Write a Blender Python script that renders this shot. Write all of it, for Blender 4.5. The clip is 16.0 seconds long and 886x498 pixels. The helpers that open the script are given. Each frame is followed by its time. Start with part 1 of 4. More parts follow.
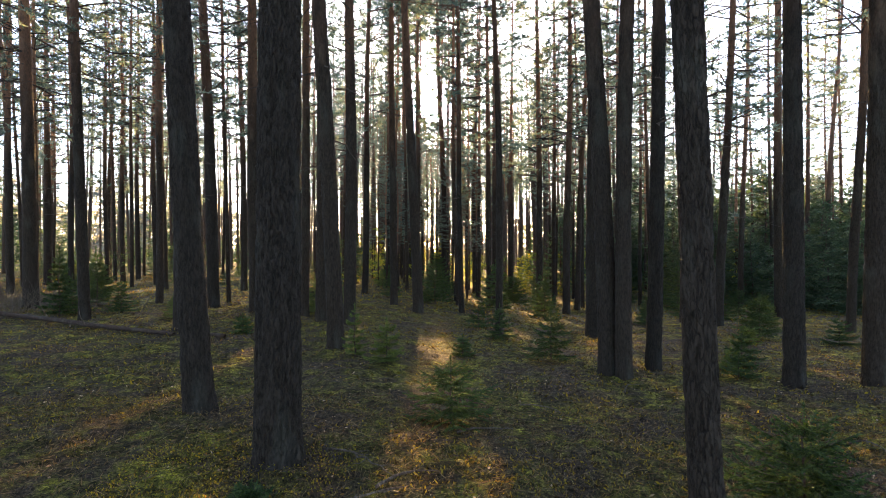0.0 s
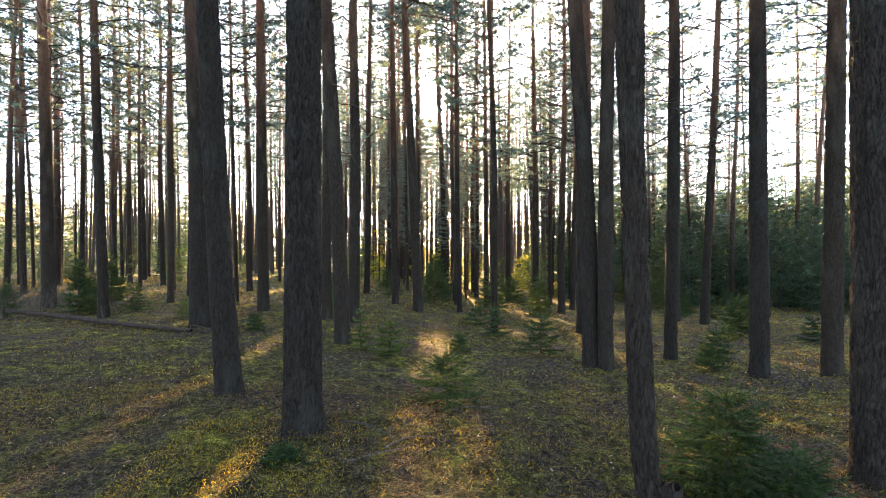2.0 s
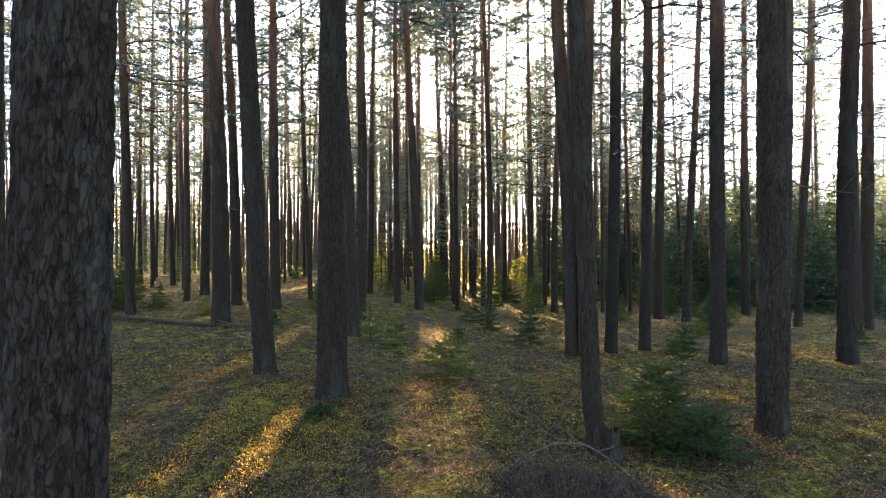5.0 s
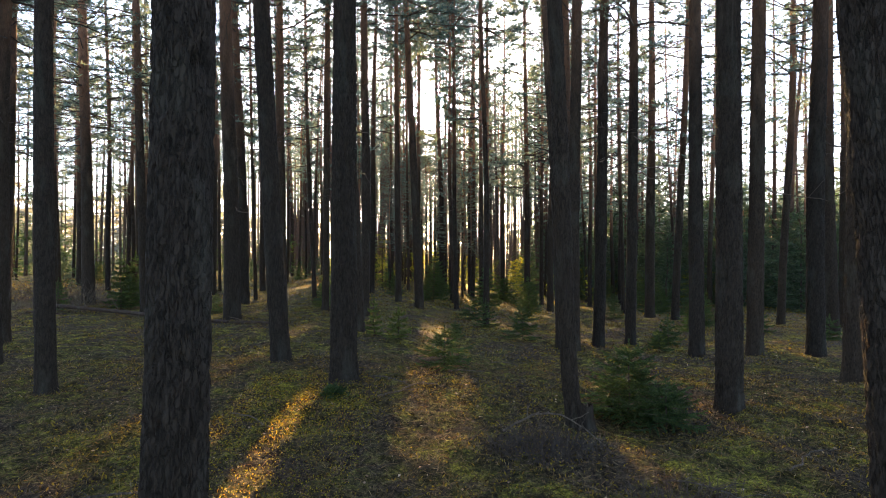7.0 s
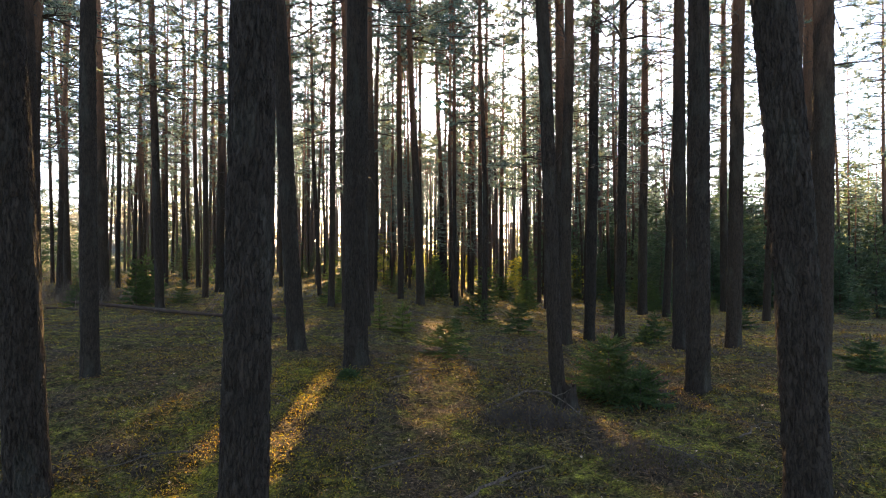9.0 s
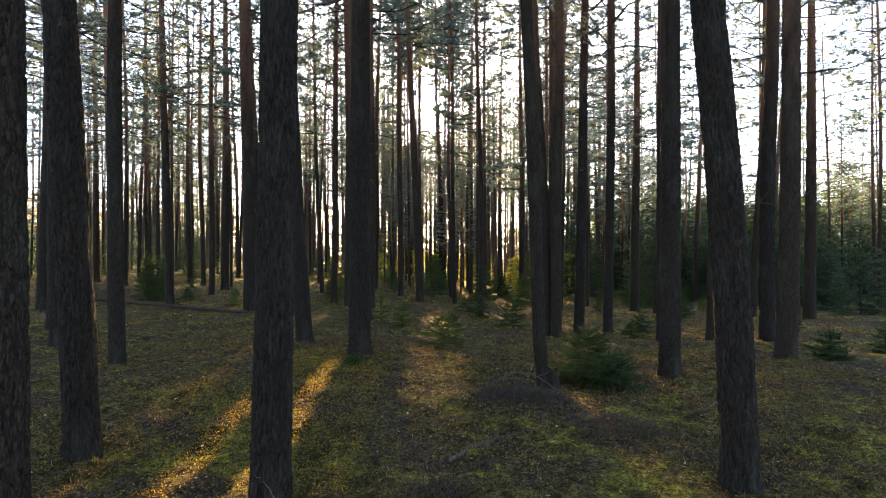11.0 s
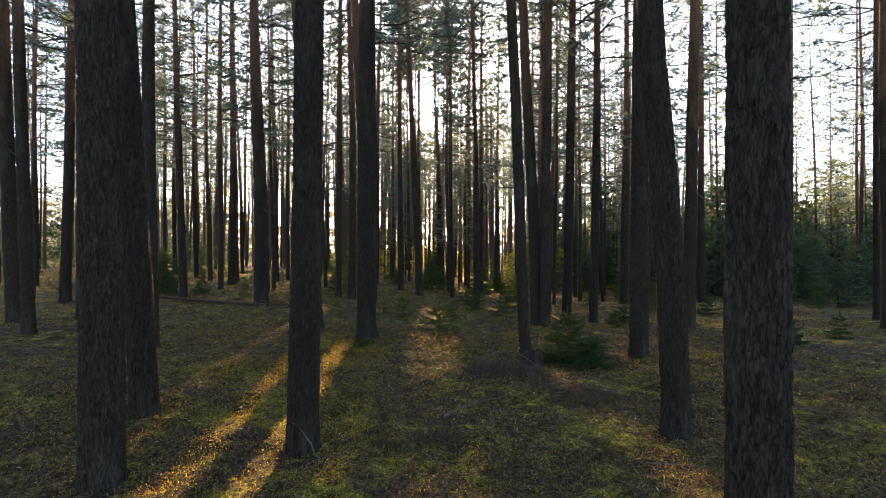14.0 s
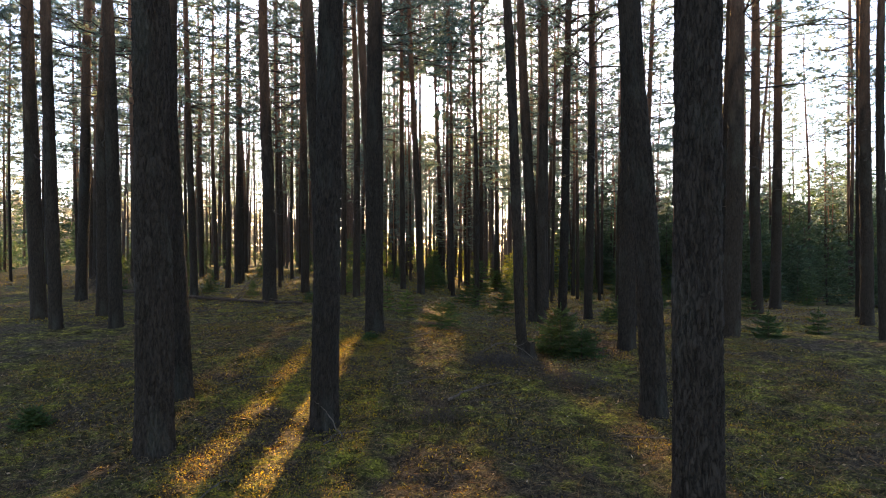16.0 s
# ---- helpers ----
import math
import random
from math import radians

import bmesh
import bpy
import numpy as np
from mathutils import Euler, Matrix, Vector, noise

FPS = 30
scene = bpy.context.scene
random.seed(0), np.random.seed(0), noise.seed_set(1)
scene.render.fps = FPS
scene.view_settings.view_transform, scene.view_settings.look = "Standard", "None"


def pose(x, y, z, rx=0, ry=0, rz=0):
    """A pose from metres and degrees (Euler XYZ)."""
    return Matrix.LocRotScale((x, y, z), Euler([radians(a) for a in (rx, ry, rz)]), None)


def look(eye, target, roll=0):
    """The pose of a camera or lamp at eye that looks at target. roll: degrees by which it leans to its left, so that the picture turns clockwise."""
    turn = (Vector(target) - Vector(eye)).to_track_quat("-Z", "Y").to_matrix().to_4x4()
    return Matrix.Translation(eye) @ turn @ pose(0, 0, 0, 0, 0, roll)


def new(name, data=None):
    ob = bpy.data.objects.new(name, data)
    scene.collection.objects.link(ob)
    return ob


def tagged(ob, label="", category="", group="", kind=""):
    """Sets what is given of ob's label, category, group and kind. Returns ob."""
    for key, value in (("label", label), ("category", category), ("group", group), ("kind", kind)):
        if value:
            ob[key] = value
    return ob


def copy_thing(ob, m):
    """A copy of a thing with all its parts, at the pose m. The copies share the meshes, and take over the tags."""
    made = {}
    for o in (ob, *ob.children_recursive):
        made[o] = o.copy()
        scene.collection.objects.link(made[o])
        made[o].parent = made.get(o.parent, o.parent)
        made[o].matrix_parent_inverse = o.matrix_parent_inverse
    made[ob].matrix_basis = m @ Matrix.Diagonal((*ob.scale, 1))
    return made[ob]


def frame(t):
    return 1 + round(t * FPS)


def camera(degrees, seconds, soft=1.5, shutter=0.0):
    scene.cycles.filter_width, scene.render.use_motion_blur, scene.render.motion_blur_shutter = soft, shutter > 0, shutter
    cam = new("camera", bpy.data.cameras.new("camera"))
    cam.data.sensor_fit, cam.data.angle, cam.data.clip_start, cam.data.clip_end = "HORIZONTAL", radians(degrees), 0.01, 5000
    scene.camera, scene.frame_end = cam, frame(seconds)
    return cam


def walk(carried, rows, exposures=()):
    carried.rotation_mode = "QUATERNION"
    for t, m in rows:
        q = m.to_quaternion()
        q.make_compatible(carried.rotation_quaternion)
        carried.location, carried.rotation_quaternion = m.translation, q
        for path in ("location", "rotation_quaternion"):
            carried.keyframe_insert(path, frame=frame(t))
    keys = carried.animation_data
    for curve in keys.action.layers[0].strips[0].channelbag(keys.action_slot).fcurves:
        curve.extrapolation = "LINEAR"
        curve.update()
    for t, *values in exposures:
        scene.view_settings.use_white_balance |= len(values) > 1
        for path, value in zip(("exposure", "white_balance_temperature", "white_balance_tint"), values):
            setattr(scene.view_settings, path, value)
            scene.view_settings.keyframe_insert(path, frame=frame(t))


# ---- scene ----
# ---- camera: a drone that glides straight backwards at head height ----
cam = camera(74.0, 16.0, 1.0)
METRES, EYE, TILT = 7.0, 1.7, 1.95
ROWS = [
    (0.0, 0.0, 0.0, 0.0, -0.01, -1.76, 0.21),
    (0.5, 0.0013, -0.0286, 0.0021, -0.01, -1.76, 0.24),
    (1.0, 0.0023, -0.0607, 0.0032, -0.02, -1.72, 0.27),
    (1.5, 0.004, -0.0932, 0.0075, -0.03, -1.72, 0.26),
    (2.0, 0.0044, -0.1298, 0.01, -0.05, -1.67, 0.24),
    (2.5, 0.0036, -0.1632, 0.0115, -0.08, -1.61, 0.18),
    (3.0, 0.0025, -0.2, 0.0148, -0.11, -1.62, 0.19),
    (3.5, 0.0005, -0.2327, 0.0167, -0.14, -1.59, 0.19),
    (4.0, 0.0006, -0.2677, 0.0189, -0.15, -1.58, 0.18),
    (6.5, 0.0045, -0.4288, 0.0241, -0.21, -1.39, 0.18),
    (7.0, 0.0033, -0.4615, 0.025, -0.23, -1.4, 0.16),
    (7.5, 0.0011, -0.4926, 0.0265, -0.24, -1.41, 0.15),
    (8.0, -0.0014, -0.5275, 0.0286, -0.27, -1.46, 0.09),
    (8.5, -0.003, -0.5591, 0.0302, -0.27, -1.5, 0.06),
    (9.0, -0.0027, -0.5918, 0.0306, -0.27, -1.51, 0.06),
    (11.5, 0.0111, -0.7383, 0.0304, -0.23, -1.63, 0.11),
    (12.0, 0.0137, -0.7681, 0.0313, -0.25, -1.69, 0.15),
    (12.5, 0.015, -0.7949, 0.031, -0.27, -1.75, 0.14),
    (13.0, 0.0163, -0.8266, 0.0333, -0.27, -1.84, 0.2),
    (13.5, 0.015, -0.8538, 0.0337, -0.31, -1.91, 0.12),
    (14.0, 0.0125, -0.8828, 0.0343, -0.35, -1.96, 0.1),
    (14.5, 0.0099, -0.9101, 0.036, -0.36, -2.01, 0.12),
    (15.0, 0.0066, -0.9401, 0.0377, -0.37, -2.01, 0.11),
    (15.5, 0.0044, -0.9674, 0.0396, -0.37, -2.03, 0.1),
    (16.0, 0.0035, -0.9967, 0.042, -0.37, -2.03, 0.09),
]
walk(
    cam,
    [(t, pose(0, 0, EYE, TILT) @ pose(0.888 * METRES * x, METRES * y, 0.888 * METRES * z, 90 + 0.888 * pitch, roll, 0.888 * yaw)) for t, x, y, z, yaw, pitch, roll in ROWS],
    exposures=[(0.0, 3.34, 6050.0, 13.0), (1.0, 3.50, 6050.0, 13.0), (2.5, 3.98, 6050.0, 13.0), (4.2, 3.98, 6050.0, 13.0), (6.3, 3.22, 6050.0, 13.0), (9.0, 3.11, 6050.0, 13.0), (12.0, 3.02, 6050.0, 13.0), (16.0, 2.86, 6050.0, 13.0)],
)

# ---- light: a low sun ahead, behind thin bright haze ----
SUN_AZ, SUN_EL = -1.07, 14.3  # degrees: to the right of ahead, above the horizon
sun_way = Vector((math.sin(radians(SUN_AZ)) * math.cos(radians(SUN_EL)), math.cos(radians(SUN_AZ)) * math.cos(radians(SUN_EL)), math.sin(radians(SUN_EL))))

world = bpy.data.worlds.new("sky")
scene.world = world
world.use_nodes = True
wn, wl = world.node_tree.nodes, world.node_tree.links
wn.clear()
w_out = wn.new("ShaderNodeOutputWorld")
w_sky = wn.new("ShaderNodeTexSky")
w_sky.sky_type, w_sky.sun_disc = "NISHITA", False
w_sky.sun_elevation, w_sky.sun_rotation = radians(SUN_EL), radians(SUN_AZ)
w_sky.air_density, w_sky.dust_density, w_sky.ozone_density = 1.0, 1.0, 1.5
w_bg = wn.new("ShaderNodeBackground")
w_bg.inputs["Strength"].default_value = 0.05
wl.new(w_sky.outputs[0], w_bg.inputs["Color"])
# the white glow of haze round the sun
w_co = wn.new("ShaderNodeTexCoord")
w_dot = wn.new("ShaderNodeVectorMath")
w_dot.operation = "DOT_PRODUCT"
w_dot.inputs[1].default_value = sun_way
wl.new(w_co.outputs["Generated"], w_dot.inputs[0])


def world_math(op, a, b):
    n = wn.new("ShaderNodeMath")
    n.operation = op
    for k, v in enumerate((a, b)):
        if isinstance(v, (int, float)):
            n.inputs[k].default_value = v
        else:
            wl.new(v, n.inputs[k])
    return n.outputs[0]


w_cos = world_math("MAXIMUM", w_dot.outputs["Value"], 0.0)
w_halo = world_math("ADD", world_math("MULTIPLY", world_math("POWER", w_cos, 6000.0), 60.0), world_math("MULTIPLY", world_math("POWER", w_cos, 500.0), 1.0))
w_halo = world_math("ADD", w_halo, world_math("MULTIPLY", world_math("POWER", w_cos, 1.2), 0.185))
w_halo = world_math("ADD", w_halo, 0.045)  # thin high cloud all over, brighter towards the sun
w_glow = wn.new("ShaderNodeBackground")
w_glow.inputs["Color"].default_value = (0.82, 0.95, 1.24, 1)
wl.new(w_halo, w_glow.inputs["Strength"])
w_add = wn.new("ShaderNodeAddShader")
wl.new(w_bg.outputs[0], w_add.inputs[0])
wl.new(w_glow.outputs[0], w_add.inputs[1])
wl.new(w_add.outputs[0], w_out.inputs["Surface"])

sun_lamp = bpy.data.lights.new("sun", "SUN")
sun_lamp.energy, sun_lamp.angle, sun_lamp.color = 5.0, radians(0.55), (1.0, 0.60, 0.20)
sun = new("sun", sun_lamp)
sun.matrix_world = look(sun_way * 60, (0, 0, 0))


# ---- materials ----
def material(name):
    m = bpy.data.materials.new(name)
    m.use_nodes = True
    m.node_tree.nodes.clear()
    return m, m.node_tree.nodes, m.node_tree.links


def node(ns, kind, **inputs):
    n = ns.new("ShaderNode" + kind)
    for k, v in inputs.items():
        n.inputs[k.replace("_", " ")].default_value = v
    return n


def ramp(ns, ls, fac, stops):
    n = ns.new("ShaderNodeValToRGB")
    el = n.color_ramp.elements
    while len(el) < len(stops):
        el.new(0.5)
    for e, (p, c) in zip(el, stops):
        e.position, e.color = p, (*c, 1)
    ls.new(fac, n.inputs["Fac"])
    return n.outputs["Color"]


def mix(ns, ls, fac, a, b, blend="MIX"):
    n = ns.new("ShaderNodeMix")
    n.data_type, n.blend_type = "RGBA", blend
    for sock, v in ((n.inputs["Factor"], fac), (n.inputs[6], a), (n.inputs[7], b)):
        if isinstance(v, (int, float)):
            sock.default_value = v
        elif isinstance(v, tuple):
            sock.default_value = (*v, 1)
        else:
            ls.new(v, sock)
    return n.outputs[2]


def bark_material(name, low, low2, high, split, spread, plates=46.0):
    """Scaly bark: grey-brown plates parted by dark cracks below, thin and orange above."""
    m, ns, ls = material(name)
    co = ns.new("ShaderNodeTexCoord")
    flat = node(ns, "Mapping", Scale=(1, 1, 0.31))
    ls.new(co.outputs["Object"], flat.inputs["Vector"])
    n1 = node(ns, "TexNoise", Scale=38.0, Detail=6.0, Roughness=0.65)
    n2 = node(ns, "TexNoise", Scale=4.0, Detail=3.0)
    n3 = node(ns, "TexNoise", Scale=150.0, Detail=3.0)
    n4 = node(ns, "TexNoise", Scale=16.0, Detail=4.0, Roughness=0.7)
    for n in (n1, n2, n3, n4):
        ls.new(flat.outputs[0], n.inputs["Vector"])
    warp = node(ns, "VectorMath")
    warp.operation = "MULTIPLY_ADD"
    ls.new(n4.outputs["Color"], warp.inputs[0])
    warp.inputs[1].default_value = (0.055, 0.055, 0.06)
    ls.new(flat.outputs[0], warp.inputs[2])
    plate = node(ns, "TexVoronoi", Scale=plates)
    plate.feature = "DISTANCE_TO_EDGE"
    shade = node(ns, "TexVoronoi", Scale=plates)
    for n in (plate, shade):
        ls.new(warp.outputs[0], n.inputs["Vector"])
    ragged = node(ns, "Math")
    ragged.operation = "MULTIPLY_ADD"
    ls.new(n1.outputs["Fac"], ragged.inputs[0])
    ragged.inputs[1].default_value = 0.75
    ls.new(plate.outputs["Distance"], ragged.inputs[2])
    edge = ramp(ns, ls, ragged.outputs[0], [(0.28, (0, 0, 0)), (0.39, (0.5, 0.5, 0.5)), (0.54, (1, 1, 1))])
    base = ramp(ns, ls, n1.outputs["Fac"], [(0.3, tuple(0.72 * c for c in low)), (0.52, low), (0.75, low2)])
    tone = ramp(ns, ls, shade.outputs["Color"], [(0.2, (0.88, 0.88, 0.88)), (0.6, (1.0, 1.0, 1.0)), (0.95, (1.08, 1.07, 1.05))])
    base = mix(ns, ls, 1.0, base, tone, "MULTIPLY")
    base = mix(ns, ls, edge, tuple(0.42 * c for c in low), base)
    lichen = ramp(ns, ls, n2.outputs["Fac"], [(0.54, (0, 0, 0)), (0.70, (1, 1, 1))])
    base = mix(ns, ls, lichen, base, mix(ns, ls, 0.16, base, (0.17, 0.19, 0.15)))
    up = ramp(ns, ls, n1.outputs["Fac"], [(0.3, tuple(0.62 * c for c in high)), (0.7, high)])
    up = mix(ns, ls, ramp(ns, ls, n4.outputs["Fac"], [(0.50, (0, 0, 0)), (0.62, (0.55, 0.55, 0.55))]), up, tuple(1.3 * c for c in low2))
    sep = ns.new("ShaderNodeSeparateXYZ")
    ls.new(co.outputs["Object"], sep.inputs[0])
    wob = ns.new("ShaderNodeMath")
    wob.operation = "MULTIPLY_ADD"
    ls.new(n2.outputs["Fac"], wob.inputs[0])
    wob.inputs[1].default_value = 5.0
    ls.new(sep.outputs["Z"], wob.inputs[2])
    rng = node(ns, "MapRange", From_Min=split + 2.5, From_Max=split + spread + 2.5)
    ls.new(wob.outputs[0], rng.inputs["Value"])
    col = mix(ns, ls, rng.outputs[0], base, up)
    info = ns.new("ShaderNodeObjectInfo")
    vary = ramp(ns, ls, info.outputs["Random"], [(0, (0.75, 0.75, 0.78)), (1, (1.18, 1.08, 1.02))])
    col = mix(ns, ls, 1.0, col, vary, "MULTIPLY")
    bs = node(ns, "BsdfPrincipled", Roughness=0.88)
    bs.inputs["Specular IOR Level"].default_value = 0.15
    ls.new(col, bs.inputs["Base Color"])
    hgt = mix(ns, ls, 0.6, mix(ns, ls, 0.35, n1.outputs["Fac"], n3.outputs["Fac"]), edge)
    bp = node(ns, "Bump", Strength=1.0, Distance=0.021)
    ls.new(hgt, bp.inputs["Height"])
    ls.new(bp.outputs[0], bs.inputs["Normal"])
    out = ns.new("ShaderNodeOutputMaterial")
    ls.new(bs.outputs[0], out.inputs["Surface"])
    return m


def leaf_material(name, stops, through_part, rough=0.55, tint=(1.0, 1.0, 0.6), gain=2.6):
    """Thin needles or leaves that let some light through; every blade has its own shade."""
    m, ns, ls = material(name)
    geo = ns.new("ShaderNodeNewGeometry")
    info = ns.new("ShaderNodeObjectInfo")
    co = ns.new("ShaderNodeTexCoord")
    patch = node(ns, "TexNoise", Scale=1.3, Detail=2.0)
    ls.new(co.outputs["Object"], patch.inputs["Vector"])
    mixed = ns.new("ShaderNodeMath")
    mixed.operation = "MULTIPLY_ADD"
    ls.new(patch.outputs["Fac"], mixed.inputs[0])
    mixed.inputs[1].default_value = 0.6
    half = ns.new("ShaderNodeMath")
    half.operation = "MULTIPLY_ADD"
    ls.new(geo.outputs["Random Per Island"], half.inputs[0])
    half.inputs[1].default_value, half.inputs[2].default_value = 0.95, -0.3
    ls.new(half.outputs[0], mixed.inputs[2])
    col = ramp(ns, ls, mixed.outputs[0], stops)
    vary = ramp(ns, ls, info.outputs["Random"], [(0, (0.8, 0.85, 0.8)), (1, (1.15, 1.08, 0.95))])
    col = mix(ns, ls, 1.0, col, vary, "MULTIPLY")
    bs = node(ns, "BsdfPrincipled", Roughness=rough)
    bs.inputs["Specular IOR Level"].default_value = 0.15
    ls.new(col, bs.inputs["Base Color"])
    tr = ns.new("ShaderNodeBsdfTranslucent")
    ls.new(mix(ns, ls, 1.0, mix(ns, ls, 1.0, col, (gain, gain, gain), "MULTIPLY"), tint, "MULTIPLY"), tr.inputs["Color"])
    mx = ns.new("ShaderNodeMixShader")
    mx.inputs[0].default_value = through_part
    ls.new(bs.outputs[0], mx.inputs[1])
    ls.new(tr.outputs[0], mx.inputs[2])
    out = ns.new("ShaderNodeOutputMaterial")
    ls.new(mx.outputs[0], out.inputs["Surface"])
    return m


def ground_material():
    m, ns, ls = material("mossy_forest_floor")
    co = ns.new("ShaderNodeTexCoord")
    big = node(ns, "TexNoise", Scale=0.8, Detail=4.0, Roughness=0.6)
    mid = node(ns, "TexNoise", Scale=4.5, Detail=6.0, Roughness=0.7)
    fine = node(ns, "TexNoise", Scale=60.0, Detail=5.0, Roughness=0.75)
    grit = node(ns, "TexVoronoi", Scale=45.0)
    for n in (big, mid, fine, grit):
        ls.new(co.outputs["Object"], n.inputs["Vector"])
    moss = ramp(ns, ls, fine.outputs["Fac"], [(0.32, (0.020, 0.020, 0.006)), (0.5, (0.082, 0.078, 0.018)), (0.68, (0.22, 0.190, 0.040))])
    duff = ramp(ns, ls, fine.outputs["Fac"], [(0.32, (0.016, 0.012, 0.008)), (0.5, (0.060, 0.044, 0.028)), (0.68, (0.145, 0.108, 0.068))])
    bits = ramp(ns, ls, grit.outputs["Color"], [(0.0, (0.6, 0.6, 0.6)), (0.7, (1.0, 1.0, 1.0)), (1.0, (1.7, 1.5, 1.25))])
    duff = mix(ns, ls, 0.7, duff, bits, "MULTIPLY")
    cushion = node(ns, "TexNoise", Scale=3.4, Detail=4.0, Roughness=0.6)
    ls.new(co.outputs["Object"], cushion.inputs["Vector"])
    moss = mix(ns, ls, 1.0, moss, ramp(ns, ls, cushion.outputs["Fac"], [(0.36, (0.40, 0.36, 0.40)), (0.5, (0.88, 0.88, 0.85)), (0.66, (2.2, 2.2, 1.2))]), "MULTIPLY")
    both = mix(ns, ls, 0.4, big.outputs["Fac"], mid.outputs["Fac"])
    where = ramp(ns, ls, both, [(0.435, (0, 0, 0)), (0.55, (1, 1, 1))])
    col = mix(ns, ls, where, duff, moss)
    clump = node(ns, "TexNoise", Scale=17.0, Detail=5.0, Roughness=0.85)
    ls.new(co.outputs["Object"], clump.inputs["Vector"])
    # small shadows in the pits put into the colour, following the bump
    blot = ramp(ns, ls, clump.outputs["Fac"], [(0.37, (0.18, 0.18, 0.18)), (0.5, (0.85, 0.85, 0.85)), (0.62, (2.0, 1.95, 1.85))])
    col = mix(ns, ls, 1.0, col, blot, "MULTIPLY")
    bs = node(ns, "BsdfPrincipled", Roughness=0.95)
    bs.inputs["Specular IOR Level"].default_value = 0.12
    ls.new(col, bs.inputs["Base Color"])
    bp = node(ns, "Bump", Strength=1.0, Distance=0.06)
    ls.new(mix(ns, ls, 0.5, clump.outputs["Fac"], fine.outputs["Fac"]), bp.inputs["Height"])
    ls.new(bp.outputs[0], bs.inputs["Normal"])
    out = ns.new("ShaderNodeOutputMaterial")
    ls.new(bs.outputs[0], out.inputs["Surface"])
    return m


BARK = bark_material("pine_bark", (0.046, 0.036, 0.027), (0.062, 0.050, 0.039), (0.34, 0.20, 0.125), 5.0, 5.0)
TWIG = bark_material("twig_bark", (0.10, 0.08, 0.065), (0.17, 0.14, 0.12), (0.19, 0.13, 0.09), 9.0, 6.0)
DEADBARK = bark_material("dead_pine_bark", (0.070, 0.050, 0.038), (0.105, 0.076, 0.058), (0.3, 0.25, 0.2), 50.0, 5.0)
DRYWOOD = bark_material("dry_wood", (0.14, 0.115, 0.09), (0.27, 0.235, 0.195), (0.3, 0.25, 0.2), 50.0, 5.0)
NEEDLE = leaf_material("pine_needles", [(0.1, (0.054, 0.074, 0.064)), (0.5, (0.096, 0.118, 0.096)), (0.9, (0.152, 0.160, 0.120))], 0.58, tint=(0.92, 0.97, 0.98), gain=2.6)
SPRUCE = leaf_material("spruce_needles", [(0.1, (0.022, 0.040, 0.018)), (0.5, (0.042, 0.070, 0.028)), (0.9, (0.080, 0.110, 0.038))], 0.28)
THICK = leaf_material("thicket_needles", [(0.1, (0.032, 0.050, 0.032)), (0.5, (0.054, 0.078, 0.048)), (0.9, (0.085, 0.108, 0.062))], 0.25, tint=(0.9, 1.0, 0.8))
# lighter copy of the spruce needles, with sunlight put into the colour
GLADE = leaf_material("sunlit_spruce_needles", [(0.1, (0.042, 0.066, 0.024)), (0.5, (0.080, 0.108, 0.036)), (0.9, (0.13, 0.15, 0.045))], 0.42)
# bright yellow that carries the sunlight on the far bushes
YOUNG = leaf_material("sunlit_yellow_leaves", [(0.1, (0.06, 0.08, 0.018)), (0.5, (0.13, 0.145, 0.028)), (0.9, (0.21, 0.19, 0.035))], 0.55, tint=(0.95, 0.95, 0.4))
BERRY = leaf_material("bilberry_leaves", [(0.1, (0.06, 0.066, 0.014)), (0.5, (0.135, 0.130, 0.022)), (0.8, (0.21, 0.170, 0.026)), (0.97, (0.17, 0.085, 0.026))], 0.6, tint=(1.0, 0.85, 0.25), gain=3.2)
HERB = leaf_material("moss_and_berry_leaves", [(0.05, (0.024, 0.020, 0.012)), (0.3, (0.054, 0.048, 0.020)), (0.5, (0.096, 0.088, 0.025)), (0.75, (0.190, 0.172, 0.030)), (0.95, (0.14, 0.098, 0.050))], 0.5, tint=(1.0, 0.75, 0.18))
HEATH = leaf_material("dry_heath_sprigs", [(0.05, (0.020, 0.016, 0.012)), (0.4, (0.056, 0.045, 0.032)), (0.7, (0.100, 0.078, 0.046)), (0.95, (0.16, 0.125, 0.070))], 0.35, tint=(1.0, 0.68, 0.25))
LITTER = leaf_material("dead_leaves", [(0.1, (0.045, 0.030, 0.020)), (0.5, (0.11, 0.078, 0.052)), (0.85, (0.20, 0.145, 0.085))], 0.25, tint=(1.0, 0.66, 0.28))
PALE = leaf_material("pale_dead_leaves", [(0.1, (0.10, 0.075, 0.055)), (0.5, (0.22, 0.175, 0.135)), (0.9, (0.42, 0.36, 0.30))], 0.25, tint=(1.0, 0.7, 0.35))
STRAW = leaf_material("dry_straw_stems", [(0.1, (0.09, 0.07, 0.042)), (0.5, (0.19, 0.155, 0.095)), (0.9, (0.32, 0.27, 0.18))], 0.3, tint=(1.0, 0.75, 0.35))
# haze over the far skyline put into a pale grey leaf colour
HAZY = leaf_material("far_wood_in_haze", [(0.1, (0.11, 0.105, 0.095)), (0.5, (0.16, 0.15, 0.13)), (0.9, (0.22, 0.19, 0.15))], 0.45, tint=(0.9, 0.93, 0.95))
FLOOR = ground_material()


